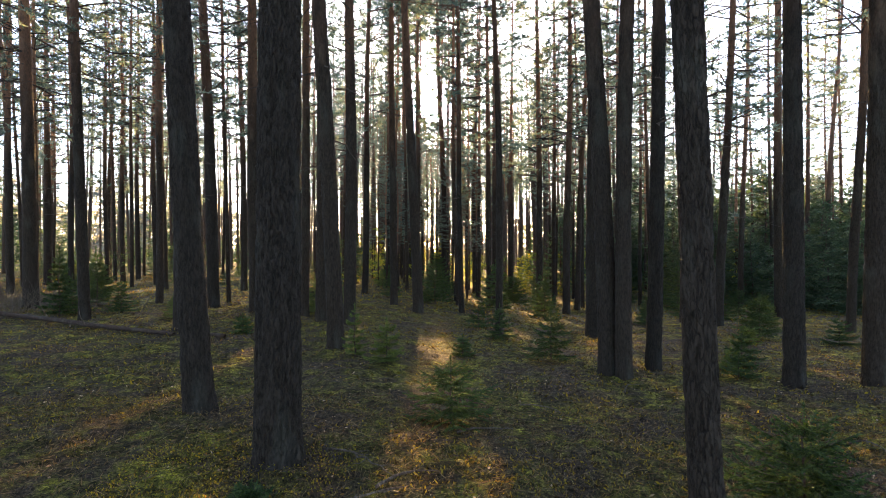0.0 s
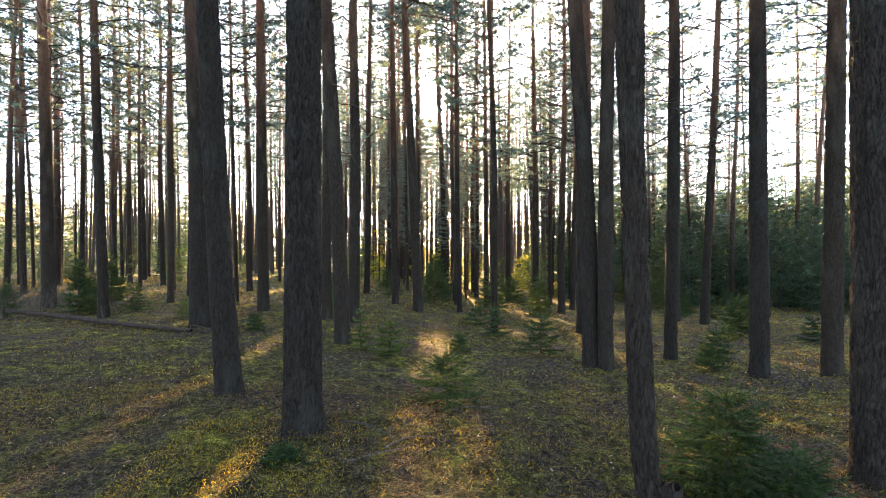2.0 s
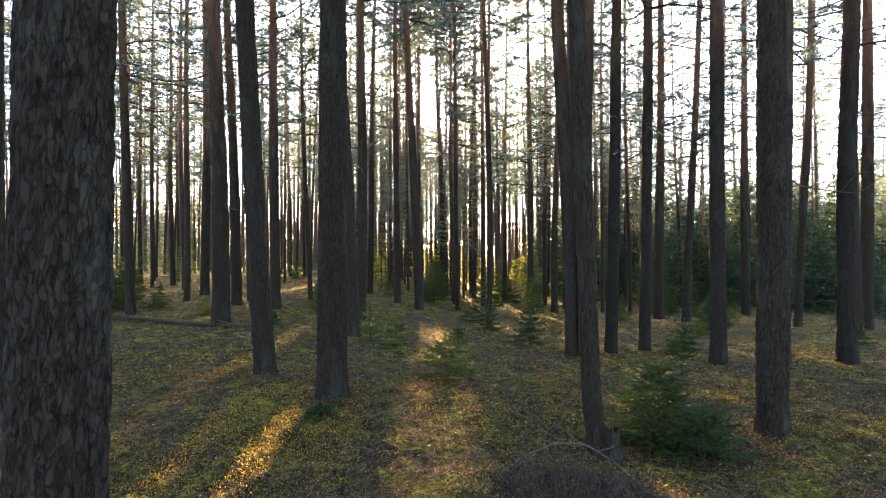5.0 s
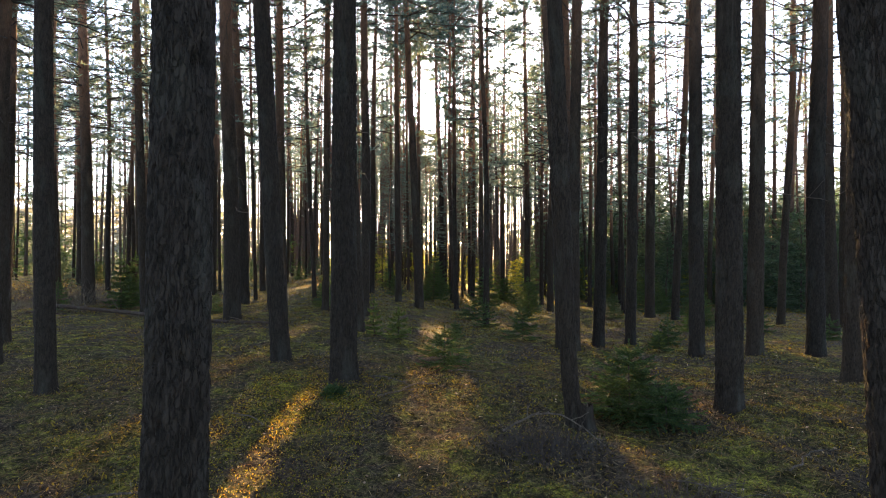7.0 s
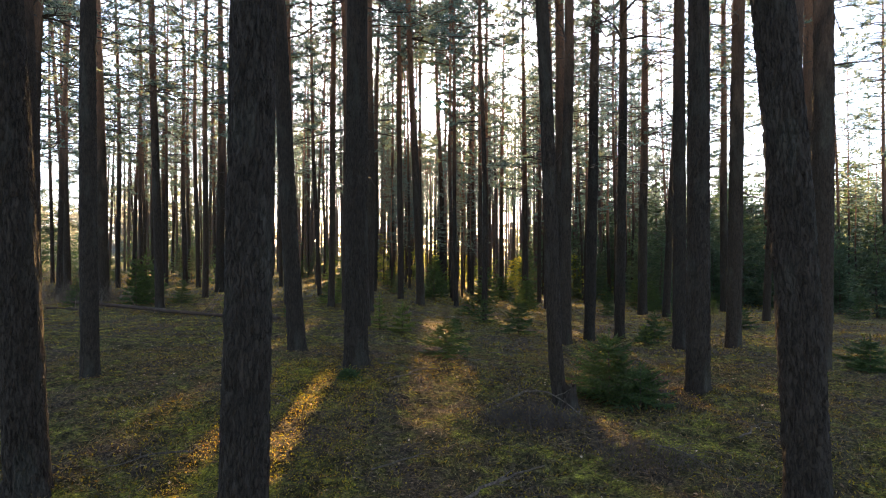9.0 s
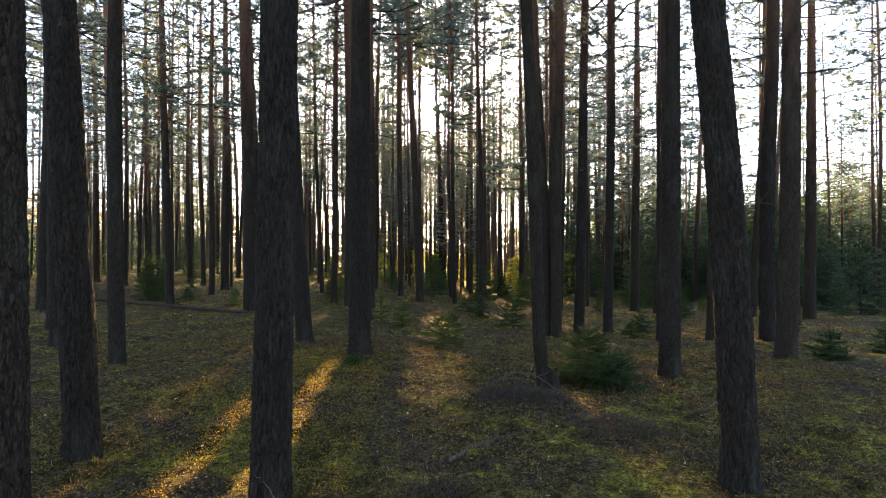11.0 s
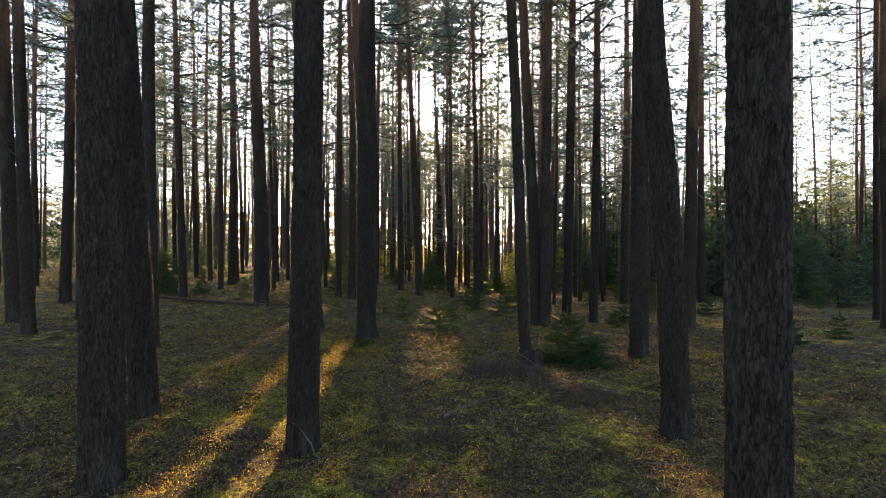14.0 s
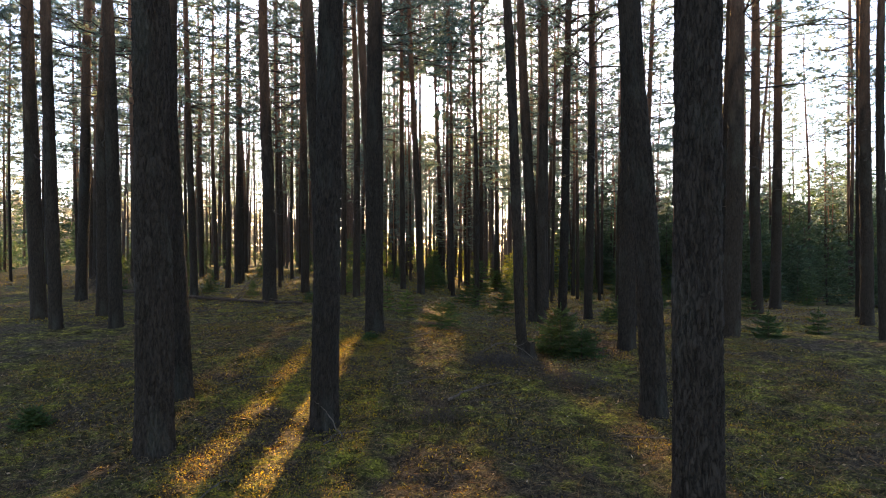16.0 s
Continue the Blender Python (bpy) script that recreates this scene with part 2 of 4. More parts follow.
# ---- helpers for meshes ----
def mesh_of(name, verts, faces, mats, smooth=False, slots=None):
    me = bpy.data.meshes.new(name)
    faces = np.asarray(faces)
    verts = np.asarray(verts, dtype=np.float32)
    k = faces.shape[1]
    me.vertices.add(len(verts))
    me.vertices.foreach_set("co", verts.ravel())
    me.loops.add(faces.size)
    me.loops.foreach_set("vertex_index", faces.ravel().astype(np.int32))
    me.polygons.add(len(faces))
    me.polygons.foreach_set("loop_start", np.arange(0, faces.size, k, dtype=np.int32))
    me.polygons.foreach_set("loop_total", np.full(len(faces), k, dtype=np.int32))
    for m in mats:
        me.materials.append(m)
    if slots is not None:
        me.polygons.foreach_set("material_index", np.asarray(slots, dtype=np.int32))
    me.polygons.foreach_set("use_smooth", np.full(len(faces), smooth, dtype=bool))
    me.update(calc_edges=True)
    me.validate()
    return me


def part(name, me, parent, label=""):
    ob = new(name, me)
    ob.parent = parent
    return tagged(ob, label) if label else ob


def hash2(i, j, seed):
    h = (i.astype(np.int64) * 374761393 + j.astype(np.int64) * 668265263 + seed * 974711) & 0x7FFFFFFF
    h = ((h ^ (h >> 13)) * 1274126177) & 0x7FFFFFFF
    return ((h ^ (h >> 16)) & 0xFFFF) / 65535.0


def value_noise(x, y, seed=0):
    i, j = np.floor(x), np.floor(y)
    fx, fy = x - i, y - j
    fx, fy = fx * fx * (3 - 2 * fx), fy * fy * (3 - 2 * fy)
    a, b, c, d = hash2(i, j, seed), hash2(i + 1, j, seed), hash2(i, j + 1, seed), hash2(i + 1, j + 1, seed)
    return (a * (1 - fx) + b * fx) * (1 - fy) + (c * (1 - fx) + d * fx) * fy


def fbm(x, y, octaves, seed=0):
    total, amp = 0.0, 0.5
    for o in range(octaves):
        total = total + amp * value_noise(x * 2**o, y * 2**o, seed + o)
        amp *= 0.5
    return total


def smooth(x, a, b):
    t = np.clip((x - a) / (b - a), 0, 1)
    return t * t * (3 - 2 * t)


def lay(x, y):
    """The lie of the land: level, falling away gently ahead on the one side."""
    x, y = np.asarray(x, dtype=float), np.asarray(y, dtype=float)
    z = -(0.08 * smooth(y, 3.5, 7.5) + 0.024 * np.clip(y - 5, 0, 30)) * smooth(x, -1.8, 1.2) - 0.018 * np.clip(y - 4, 0, 30) * smooth(x, 1.0, 5.0)
    z = z - 0.24 * (1 - smooth(y, -1.6, 3.2)) - 0.10 * smooth(x, 1.0, 3.0) * smooth(y, -2.0, 3.0) * (1 - smooth(y, 6, 10))
    return z + 0.12 * np.exp(-((x + 1.6) ** 2 + (y - 4.8) ** 2) / 4.0)


def land(x, y):
    x, y = np.asarray(x, dtype=float), np.asarray(y, dtype=float)
    z = lay(x, y) + 0.10 * (fbm(x * 0.35 + 40, y * 0.35 + 40, 3, 5) - 0.44) + 0.10 * (fbm(x * 1.6 + 9, y * 1.6 + 31, 3, 8) - 0.44)
    z = z - 0.13 * np.exp(-((x - 1.6) ** 2 + (y - 3.2) ** 2) / 0.9)
    return z


def tufts_of_moss(x, y):
    """Small hummocks of moss and the dips between them."""
    return 0.10 * (fbm(x * 3.1 + 2, y * 3.1 + 5, 3, 21) - 0.44) + 0.09 * (fbm(x * 8, y * 8, 3, 27) - 0.44) + 0.03 * (fbm(x * 22, y * 22, 2, 33) - 0.4)


def land_at(x, y):
    return float(land(np.array([x]), np.array([y]))[0])


def tube(path, radii, sides, closed_tip=True):
    """Verts and quads of a round limb along a path."""
    path, radii = np.asarray(path, dtype=float), np.asarray(radii, dtype=float)
    way = np.gradient(path, axis=0)
    way /= np.linalg.norm(way, axis=1, keepdims=True) + 1e-9
    ref = np.where(np.abs(way[:, 2:3]) > 0.8, np.array([[1.0, 0, 0]]), np.array([[0, 0, 1.0]]))
    u = np.cross(way, ref)
    u /= np.linalg.norm(u, axis=1, keepdims=True) + 1e-9
    v = np.cross(way, u)
    a = np.linspace(0, 2 * np.pi, sides, endpoint=False)
    ring = path[:, None, :] + radii[:, None, None] * (np.cos(a)[None, :, None] * u[:, None, :] + np.sin(a)[None, :, None] * v[:, None, :])
    n = len(path)
    i, j = np.meshgrid(np.arange(n - 1), np.arange(sides), indexing="ij")
    k = (j + 1) % sides
    quads = np.stack([i * sides + j, i * sides + k, (i + 1) * sides + k, (i + 1) * sides + j], axis=-1).reshape(-1, 4)
    return ring.reshape(-1, 3), quads


class Heap:
    """Collects pieces of one face size into one mesh."""

    def __init__(self):
        self.v, self.f, self.n = [], [], 0

    def add(self, v, f):
        self.v.append(np.asarray(v, dtype=float))
        self.f.append(np.asarray(f) + self.n)
        self.n += len(v)

    def mesh(self, name, mat, smooth_faces=False):
        return mesh_of(name, np.concatenate(self.v), np.concatenate(self.f), [mat], smooth_faces)


def blades(roots, ways, length, width, rng, heap):
    """Narrow pointed leaves, one triangle each, from roots along ways."""
    ways = ways / (np.linalg.norm(ways, axis=1, keepdims=True) + 1e-9)
    side = np.cross(ways, rng.normal(size=ways.shape))
    side /= np.linalg.norm(side, axis=1, keepdims=True) + 1e-9
    length, width = np.broadcast_to(length, len(roots))[:, None], np.broadcast_to(width, len(roots))[:, None]
    v = np.stack([roots - side * width / 2, roots + side * width / 2, roots + ways * length], axis=1).reshape(-1, 3)
    heap.add(v, np.arange(len(v)).reshape(-1, 3))


# ---- the forest floor ----
def floor_patch(xs, ys, rough):
    x, y = np.meshgrid(xs, ys)
    z = land(x, y)
    if rough:
        z = z + tufts_of_moss(x, y)
    return x, y, z


def grid_lines(points):
    """Coordinates that are close together in the middle and far apart outside."""
    out = []
    for a, b, step in points:
        out.append(np.arange(a, b, step))
    return np.concatenate(out)


gx = grid_lines([(-400, -60, 20), (-60, -20, 2), (-20, -8, 0.4), (-8, -5.0, 0.12), (-5.0, 5.0, 0.056), (5.0, 8, 0.12), (8, 20, 0.4), (20, 60, 2), (60, 401, 20)])
gy = grid_lines([(-400, -60, 20), (-60, -8, 2), (-8, -4.5, 0.3), (-4.5, 6, 0.056), (6, 11, 0.1), (11, 20, 0.25), (20, 60, 1.5), (60, 421, 20)])
fx, fy, fz = floor_patch(gx, gy, True)
nx, ny = len(gx), len(gy)
gi, gj = np.meshgrid(np.arange(ny - 1), np.arange(nx - 1), indexing="ij")
quads = np.stack([gi * nx + gj, gi * nx + gj + 1, (gi + 1) * nx + gj + 1, (gi + 1) * nx + gj], axis=-1).reshape(-1, 4)
ground = new("ground", mesh_of("ground", np.stack([fx, fy, fz], axis=-1).reshape(-1, 3), quads, [FLOOR], True))
tagged(ground, "mossy brown forest floor with needles and low berry plants", "forest floor", kind="structure")


# ---- pines ----
def bark_relief(theta, z, around, seed):
    """0 in the cracks, up to 1 on the plates of the bark: long plates with uneven edges."""
    u = theta / (2 * np.pi) * around
    v = z / 0.115
    u = u + 1.1 * (value_noise(np.sin(theta) * 3 + 9, z * 9 + np.cos(theta) * 3, seed) - 0.5)
    v = v + 1.2 * (value_noise(theta * 5 + 7, z * 3, seed + 1) - 0.5)
    iu, iv = np.floor(u), np.floor(v)
    f1, f2, who = np.full(u.shape, 9.0), np.full(u.shape, 9.0), np.zeros(u.shape)
    for du in (-1, 0, 1):
        for dv in (-1, 0, 1):
            cu, cv = iu + du, iv + dv
            wu = np.mod(cu, around)
            pu, pv = cu + 0.15 + 0.7 * hash2(wu, cv, seed + 2), cv + 0.1 + 0.8 * hash2(wu, cv, seed + 3)
            d = np.hypot(u - pu, (v - pv) * 0.8)
            nearer = d < f1
            f2 = np.where(nearer, f1, np.minimum(f2, d))
            who = np.where(nearer, hash2(wu, cv, seed + 4), who)
            f1 = np.where(nearer, d, f1)
    back = np.mod(theta - np.pi / 2, 2 * np.pi) / (2 * np.pi) * around
    fissure = smooth(np.abs(fbm(back * 0.8 + 3, v * 0.42, 3, seed + 6) - 0.44), 0.0, 0.11)
    return 0.45 * smooth(f2 - f1, 0.0, 0.22) * (0.64 + 0.36 * who) + 0.5 * fissure


def trunk_mesh(r, height, sides, rows_low, seed, low=5.0, bow=0.0, kink=0.0, depth=0.032, bow_top=4.0):
    """A straight tapering stem with root flare and plated bark; rows_low: how far apart the rings are up to the height low."""
    rng = np.random.default_rng(seed)
    zs = np.concatenate([np.arange(-0.25, low, rows_low), np.linspace(low, height, 16)])
    th = np.linspace(0, 2 * np.pi, sides, endpoint=False)
    z, t = np.meshgrid(zs, th, indexing="ij")
    rad = r * (1.06 - 0.80 * np.clip(z, 0, None) / height * (0.75 + 0.25 * np.clip(z, 0, None) / height))
    rad = np.maximum(rad, 0.012)
    lobes = 1 + 0.35 * np.sin(t * 3 + seed) + 0.3 * np.sin(t * 5 + 2.1 * seed)
    rad = rad + r * 0.22 * np.exp(-np.clip(z + 0.05, 0, None) / 0.16) * np.clip(lobes, 0.3, 2)
    rad = rad * (1 + 0.05 * (value_noise(t * 1.2 / np.pi * 3 + 11, z * 1.3, seed + 9) - 0.5) * np.sin(t / 2))
    if depth > 0:
        around = max(7, round(2 * math.pi * r / 0.031))
        fade = 1 - 0.65 * smooth(z, 5.0, 10.0)
        rad = rad + fade * depth * (bark_relief(t, z, around, seed * 17 % 9973) - 0.6) * np.clip(r / 0.14, 0.6, 1.2)
        rad = rad + fade * 0.009 * (fbm(t * 11, z * 16, 3, seed) - 0.4)
    sway = rng.uniform(-1, 1, 4)
    cx = 0.10 * sway[0] * np.sin(z * 0.32 + 3 * sway[1]) * np.clip(z / 6, 0, 1) + bow * np.clip(z / bow_top, 0, 1) * (1 - np.clip(z / bow_top, 0, 1)) * 4
    cx = cx + kink * np.exp(-np.clip(z, 0, None) / 0.35)
    cy = 0.10 * sway[2] * np.sin(z * 0.27 + 3 * sway[3]) * np.clip(z / 6, 0, 1)
    v = np.stack([cx + rad * np.cos(t), cy + rad * np.sin(t), z], axis=-1).reshape(-1, 3)
    n = len(zs)
    i, j = np.meshgrid(np.arange(n - 1), np.arange(sides), indexing="ij")
    k = (j + 1) % sides
    f = np.stack([i * sides + j, i * sides + k, (i + 1) * sides + k, (i + 1) * sides + j], axis=-1).reshape(-1, 4)
    return mesh_of("trunk", v, f, [BARK], True)


def shoot_pad(base, way, size, shoots, needles, length, width, rng, wood, green, fine):
    """A flat spray of shoots at the end of a twig, each bristling with needles."""
    way = way / (np.linalg.norm(way) + 1e-6)
    side = np.cross(way, (0, 0, 1.0))
    side /= np.linalg.norm(side) + 1e-6
    for _ in range(shoots):
        out = way * rng.uniform(0.25, 1.0) + side * rng.normal(0, 0.6) + np.array([0, 0, rng.normal(0.10, 0.16)])
        tip = base + out * size * rng.uniform(0.55, 1.1)
        if fine and rng.random() < 0.45:
            wood.add(*tube(np.stack([base, tip]), [0.006, 0.003], 3))
        q = rng.uniform(0.45, 1.05, needles)[:, None]
        ways = rng.normal(0, 0.8, (needles, 3)) * np.array([1, 1, 0.75]) + (tip - base) / (np.linalg.norm(tip - base) + 1e-6) * 0.9 + np.array([0, 0, 0.25])
        blades(base + q * (tip - base), ways, rng.uniform(0.7, 1.25, needles) * length, width, rng, green)


def pine_top(seed, height, first_live, first_dry, spread, pads, dry, fine=True, thick=1.0):
    """Limbs and needles of one pine: bare dry limbs below, whorls of crooked limbs with flat pads of needles above."""
    rng = np.random.default_rng(seed)
    wood, green = Heap(), Heap()
    for _ in range(dry):
        z0 = rng.uniform(first_dry, first_live + 2)
        a, length = rng.uniform(0, 2 * math.pi), rng.uniform(0.3, 1.7)
        s = np.linspace(0, 1, 6)
        rise = rng.uniform(-0.25, 0.3)
        wig = np.cumsum(rng.normal(0, 0.05, (6, 3)), axis=0)
        p = np.stack([np.cos(a) * length * s, np.sin(a) * length * s, z0 + length * (rise * s + rng.uniform(-0.3, 0.15) * s * s)], axis=1) + wig * length
        p[0] = (0, 0, z0)
        if not fine:
            wood.add(*tube(p[[0, 2, 5]], [0.018, 0.012, 0.005], 3))
            continue
        wood.add(*tube(p, np.linspace(rng.uniform(0.012, 0.024), 0.004, 6), 3))
        for _ in range(rng.integers(0, 4)):
            k = rng.integers(2, 6)
            q = p[k] + np.outer(np.linspace(0, 1, 4), rng.normal(0, 0.25, 3) * length * 0.6 + np.array([np.cos(a), np.sin(a), 0]) * 0.2)
            wood.add(*tube(q, np.linspace(0.008, 0.003, 4), 3))
    z0 = first_live
    while z0 < height:
        up = (z0 - first_live) / (height - first_live)
        for _ in range(rng.integers(2, 5)):
            if rng.random() < 0.2 - 0.15 * up:
                continue
            a = rng.uniform(0, 2 * math.pi)
            length = spread * (0.55 + 0.6 * math.sin(math.pi * min(1, 0.25 + 0.75 * up))) * rng.uniform(0.45, 1.2) * (1 - 0.55 * up**3)
            s = np.linspace(0, 1, 6)
            rise = rng.uniform(-0.15, 0.35) + 0.40 * up
            wig = np.cumsum(rng.normal(0, 0.04, (6, 3)), axis=0)
            p = np.stack([np.cos(a) * length * s, np.sin(a) * length * s, z0 + length * (rise * s - 0.3 * s * s + 0.28 * s**3)], axis=1) + wig * length
            p[0] = (0, 0, z0)
            wood.add(*(tube(p, np.linspace(0.030, 0.007, 6) * (0.5 + 0.3 * length), 3) if fine else tube(p[[0, 2, 3, 5]], np.linspace(0.030, 0.009, 4), 3)))
            fwd, side = np.array([math.cos(a), math.sin(a), 0.12]), np.array([-math.sin(a), math.cos(a), 0.0])
            for pad in range(pads):
                k = 0.40 + 0.60 * (pad + rng.uniform(0, 1)) / pads
                base = np.array([np.interp(k, s, p[:, c]) for c in range(3)])
                way = fwd * rng.uniform(0.5, 1.0) + side * rng.choice((-1, 1)) * rng.uniform(0.1, 1.1) * (1.25 - k)
                reach = rng.uniform(0.18, 0.42) * (0.6 + 0.3 * length) * (1.3 - k)
                hub = base + way * reach
                if reach > (0.12 if fine else 0.28):
                    wood.add(*tube(np.stack([base, hub]), [0.010, 0.006], 3))
                shoot_pad(hub, way, rng.uniform(0.22, 0.40), 5 if fine else 4, 8 if fine else 5, 0.12 if fine else 0.16, (0.026 if fine else 0.058) * thick, rng, wood, green, fine)
        z0 += rng.uniform(0.38, 0.72)
    return wood.mesh("limbs", TWIG), green.mesh("needles", NEEDLE)


TOPS = [pine_top(100 + k, 20.0 + 0.6 * (k % 4), 6.8 + 0.8 * (k % 5), 3.2, 2.0 + 0.15 * (k % 3), 5, 22) for k in range(8)]
NEAR_TOPS = [pine_top(130 + k, 20.5 + 0.5 * k, 8.5 + 0.6 * k, 6.2, 2.0, 4, 14) for k in range(4)]
FAR_TOPS = [pine_top(200 + k, 20.0 + 0.6 * (k % 4), 6.2 + 0.9 * (k % 5), 3.0, 2.1 + 0.15 * (k % 3), 4, 12, False) for k in range(8)]
PINES = []


def pine(x, y, r, lean, detail=None, bow=0.0, kink=0.0, height=0.0, label="", lean_y=0.0, top=None):
    k = len(PINES)
    rng = np.random.default_rng(1000 + k)
    height = height or rng.uniform(19.5, 22.5)
    d = math.hypot(x, y + 5) if detail is None else detail
    if d < 10.5:
        me = trunk_mesh(r, height, 76, 0.029, k, 4.4, bow, kink)
    elif d < 16:
        me = trunk_mesh(r, height, 34, 0.065, k, 7.5, bow, kink)
    elif d < 26:
        me = trunk_mesh(r, height, 18, 0.16, k, 9.0, bow, kink)
    else:
        me = trunk_mesh(r, height, 14, 0.3, k, 8.0, bow, kink, depth=0.008)
    tree = tagged(new("pine_tree"), label or ("tall pine with grey-brown plated bark standing in moss" if d < 26 else "slender pine with bare dry lower limbs, orange higher up"), "pine tree", "pines of the forest")
    tree.matrix_basis = pose(x, y, land_at(x, y) - 0.02, rng.uniform(-0.6, 0.6) + lean_y, lean, 0)
    part("trunk", me, tree)
    limbs, needles = top or (NEAR_TOPS[k % 4] if d < 15 else (TOPS if d < 23 else FAR_TOPS)[k % len(TOPS)])
    turn = pose(0, 0, 0, 0, 0, rng.uniform(0, 360)) @ Matrix.Diagonal((1, 1, height / 21.0, 1))
    for name, me in (("branchwork", limbs), ("crown", needles)):
        tagged(part(name, me, tree), kind="stuff").matrix_basis = turn
    PINES.append((x, y))
    return tree


# those near the glade
pine(-2.49, 6.01, 0.139, -3.5)
pine(-1.25, 4.44, 0.158, 0.1, label="stout straight pine with dark plated bark")
pine(-1.89, 10.38, 0.136, -2.4)
pine(-2.21, 13.82, 0.132, 0.5)
pine(-3.01, 14.50, 0.124, -0.5)
pine(-3.31, 24.90, 0.131, 1.2)
pine(2.06, 26.38, 0.120, -0.2)
pine(4.24, 37.19, 0.157, 0.6)
pine(4.61, 28.10, 0.160, -0.2)
pine(9.26, 49.87, 0.166, 1.1)
pine(5.42, 25.86, 0.159, 0.7)
pine(6.44, 28.30, 0.135, 2.4)
pine(3.93, 15.32, 0.199, -0.1)
pine(2.66, 9.48, 0.144, -1.7)
pine(2.84, 9.27, 0.120, 0.2)
pine(3.54, 9.94, 0.119, 1.6)
pine(8.76, 18.74, 0.134, 2.8)
pine(15.46, 30.61, 0.131, 1.7)
pine(12.96, 22.68, 0.172, 0.0)
pine(5.26, 8.82, 0.140, 0.2)
pine(6.40, 8.75, 0.148, 1.5)
pine(-13.03, 18.60, 0.212, -1.6)
pine(-9.10, 14.94, 0.128, -1.5)
pine(-7.31, 18.73, 0.178, -1.6)
pine(-7.31, 20.06, 0.067, -1.3)
pine(-9.17, 27.10, 0.142, -0.7)
pine(-5.50, 17.24, 0.164, -0.6)
pine(-21.99, 32.74, 0.203, -0.4)
pine(-13.29, 28.15, 0.121, -1.1)
pine(-16.31, 33.48, 0.144, -0.8)
pine(-20.45, 39.48, 0.151, -0.6)
pine(-19.37, 35.61, 0.136, -0.3)
pine(-24.27, 42.52, 0.163, 1.2)
pine(-18.94, 25.73, 0.135, -0.7)
pine(11.47, 16.58, 0.118, 2.9)
pine(22.12, 35.76, 0.153, 0.7)
pine(21.66, 33.41, 0.159, 3.3)
pine(1.43, 3.20, 0.083, -2.2, kink=0.06, label="thin crooked pine with torn flaky bark beside a stump")
pine(3.45, 3.78, 0.142, 0.8)
pine(-1.27, -0.42, 0.140, 1.0)
pine(-3.30, 0.57, 0.142, -2.9)
pine(-2.76, -1.22, 0.160, -0.9)
pine(2.55, -0.04, 0.138, -3.6, bow=0.05, label="bent leaning pine with dark plated bark")
pine(-5.10, 4.42, 0.115, -0.8)
pine(-5.80, 13.19, 0.211, -0.8)
pine(-7.34, 6.43, 0.137, -1.5)
pine(-9.14, 9.07, 0.153, 0.8)
pine(-12.50, 13.61, 0.177, 1.6)
pine(-8.54, 6.20, 0.125, -2.2)
pine(-10.27, 8.19, 0.173, -2.2)
pine(6.30, 5.68, 0.167, 1.8)
pine(7.69, 8.79, 0.162, 0.9)
pine(12.83, 15.40, 0.179, 0.9)
pine(10.94, 13.17, 0.175, -0.5)
pine(13.03, 11.17, 0.105, -0.2)
pine(11.47, 8.71, 0.150, 0.4)
pine(8.94, 4.77, 0.079, 0.3)
pine(4.43, 10.48, 0.117, 0.9)
pine(8.42, 20.43, 0.185, 0.8)
pine(-3.73, 15.85, 0.109, 0.6)
pine(-10.51, 23.83, 0.191, 0.0)
pine(1.64, -3.30, 0.140, 0.3, label="stout pine with coarse dark plates of bark")

def sun_side(x, y):
    """How far a place lies to the right of the line from the path to the sun."""
    return x - math.tan(radians(SUN_AZ)) * y


def high_pine(side, y, r, lean, seed, lower=0.0, spread=2.0):
    """A pine whose crown begins above the line from the path to the sun, or lower beside it."""
    x = math.tan(radians(SUN_AZ)) * y + side
    line = 0.255 * (y + 7.0) + 3.2 - lower - land_at(x, y)
    tall = line + 7.6 + lower
    pine(x, y, r, lean, detail=30, height=tall, top=pine_top(150 + seed, 21.0, 21.0 * line / tall, 6.5, spread, 5, 12, False))


for x, y, r, lean in ((-0.74, 17.59, 0.149, -2.3), (-1.60, 19.20, 0.115, -0.3), (0.08, 32.21, 0.150, -1.0), (0.61, 24.15, 0.088, -1.0), (1.36, 14.35, 0.079, -0.3)):
    high_pine(sun_side(x, y), y, r, lean, 20 + int(y))
for k, (side, y, r) in enumerate(((-0.62, 25.2, 0.09), (-1.15, 27.0, 0.07), (-2.55, 33.0, 0.09), (-2.6, 36.0, 0.10), (1.0, 38.0, 0.09), (-1.0, 41.0, 0.10), (0.55, 43.0, 0.10), (-2.45, 46.0, 0.10), (0.8, 49.0, 0.10), (-0.55, 34.5, 0.075), (1.1, 27.5, 0.08), (-1.25, 52.0, 0.11), (0.45, 55.0, 0.10))):
    high_pine(side, y, r, (0.3, -0.6, 0.8, -0.2)[k % 4], k)
for k, (side, y, r) in enumerate(((-1.84, 30.0, 0.08), (-1.84, 39.5, 0.08), (1.45, 35.0, 0.09), (1.55, 45.0, 0.10), (-1.7, 49.0, 0.10), (1.4, 58.0, 0.11), (-2.45, 57.0, 0.10))):
    high_pine(side, y, r, (0.5, -0.4, 0.2)[k % 3], 40 + k, 3.6, 1.15)
# pines added so that their crowns keep the sun off near trunks
for x, y in ((2.0, 33.0), (1.65, 41.0), (2.5, 45.0)):
    pine(x, y, 0.10, 0.5, detail=30)


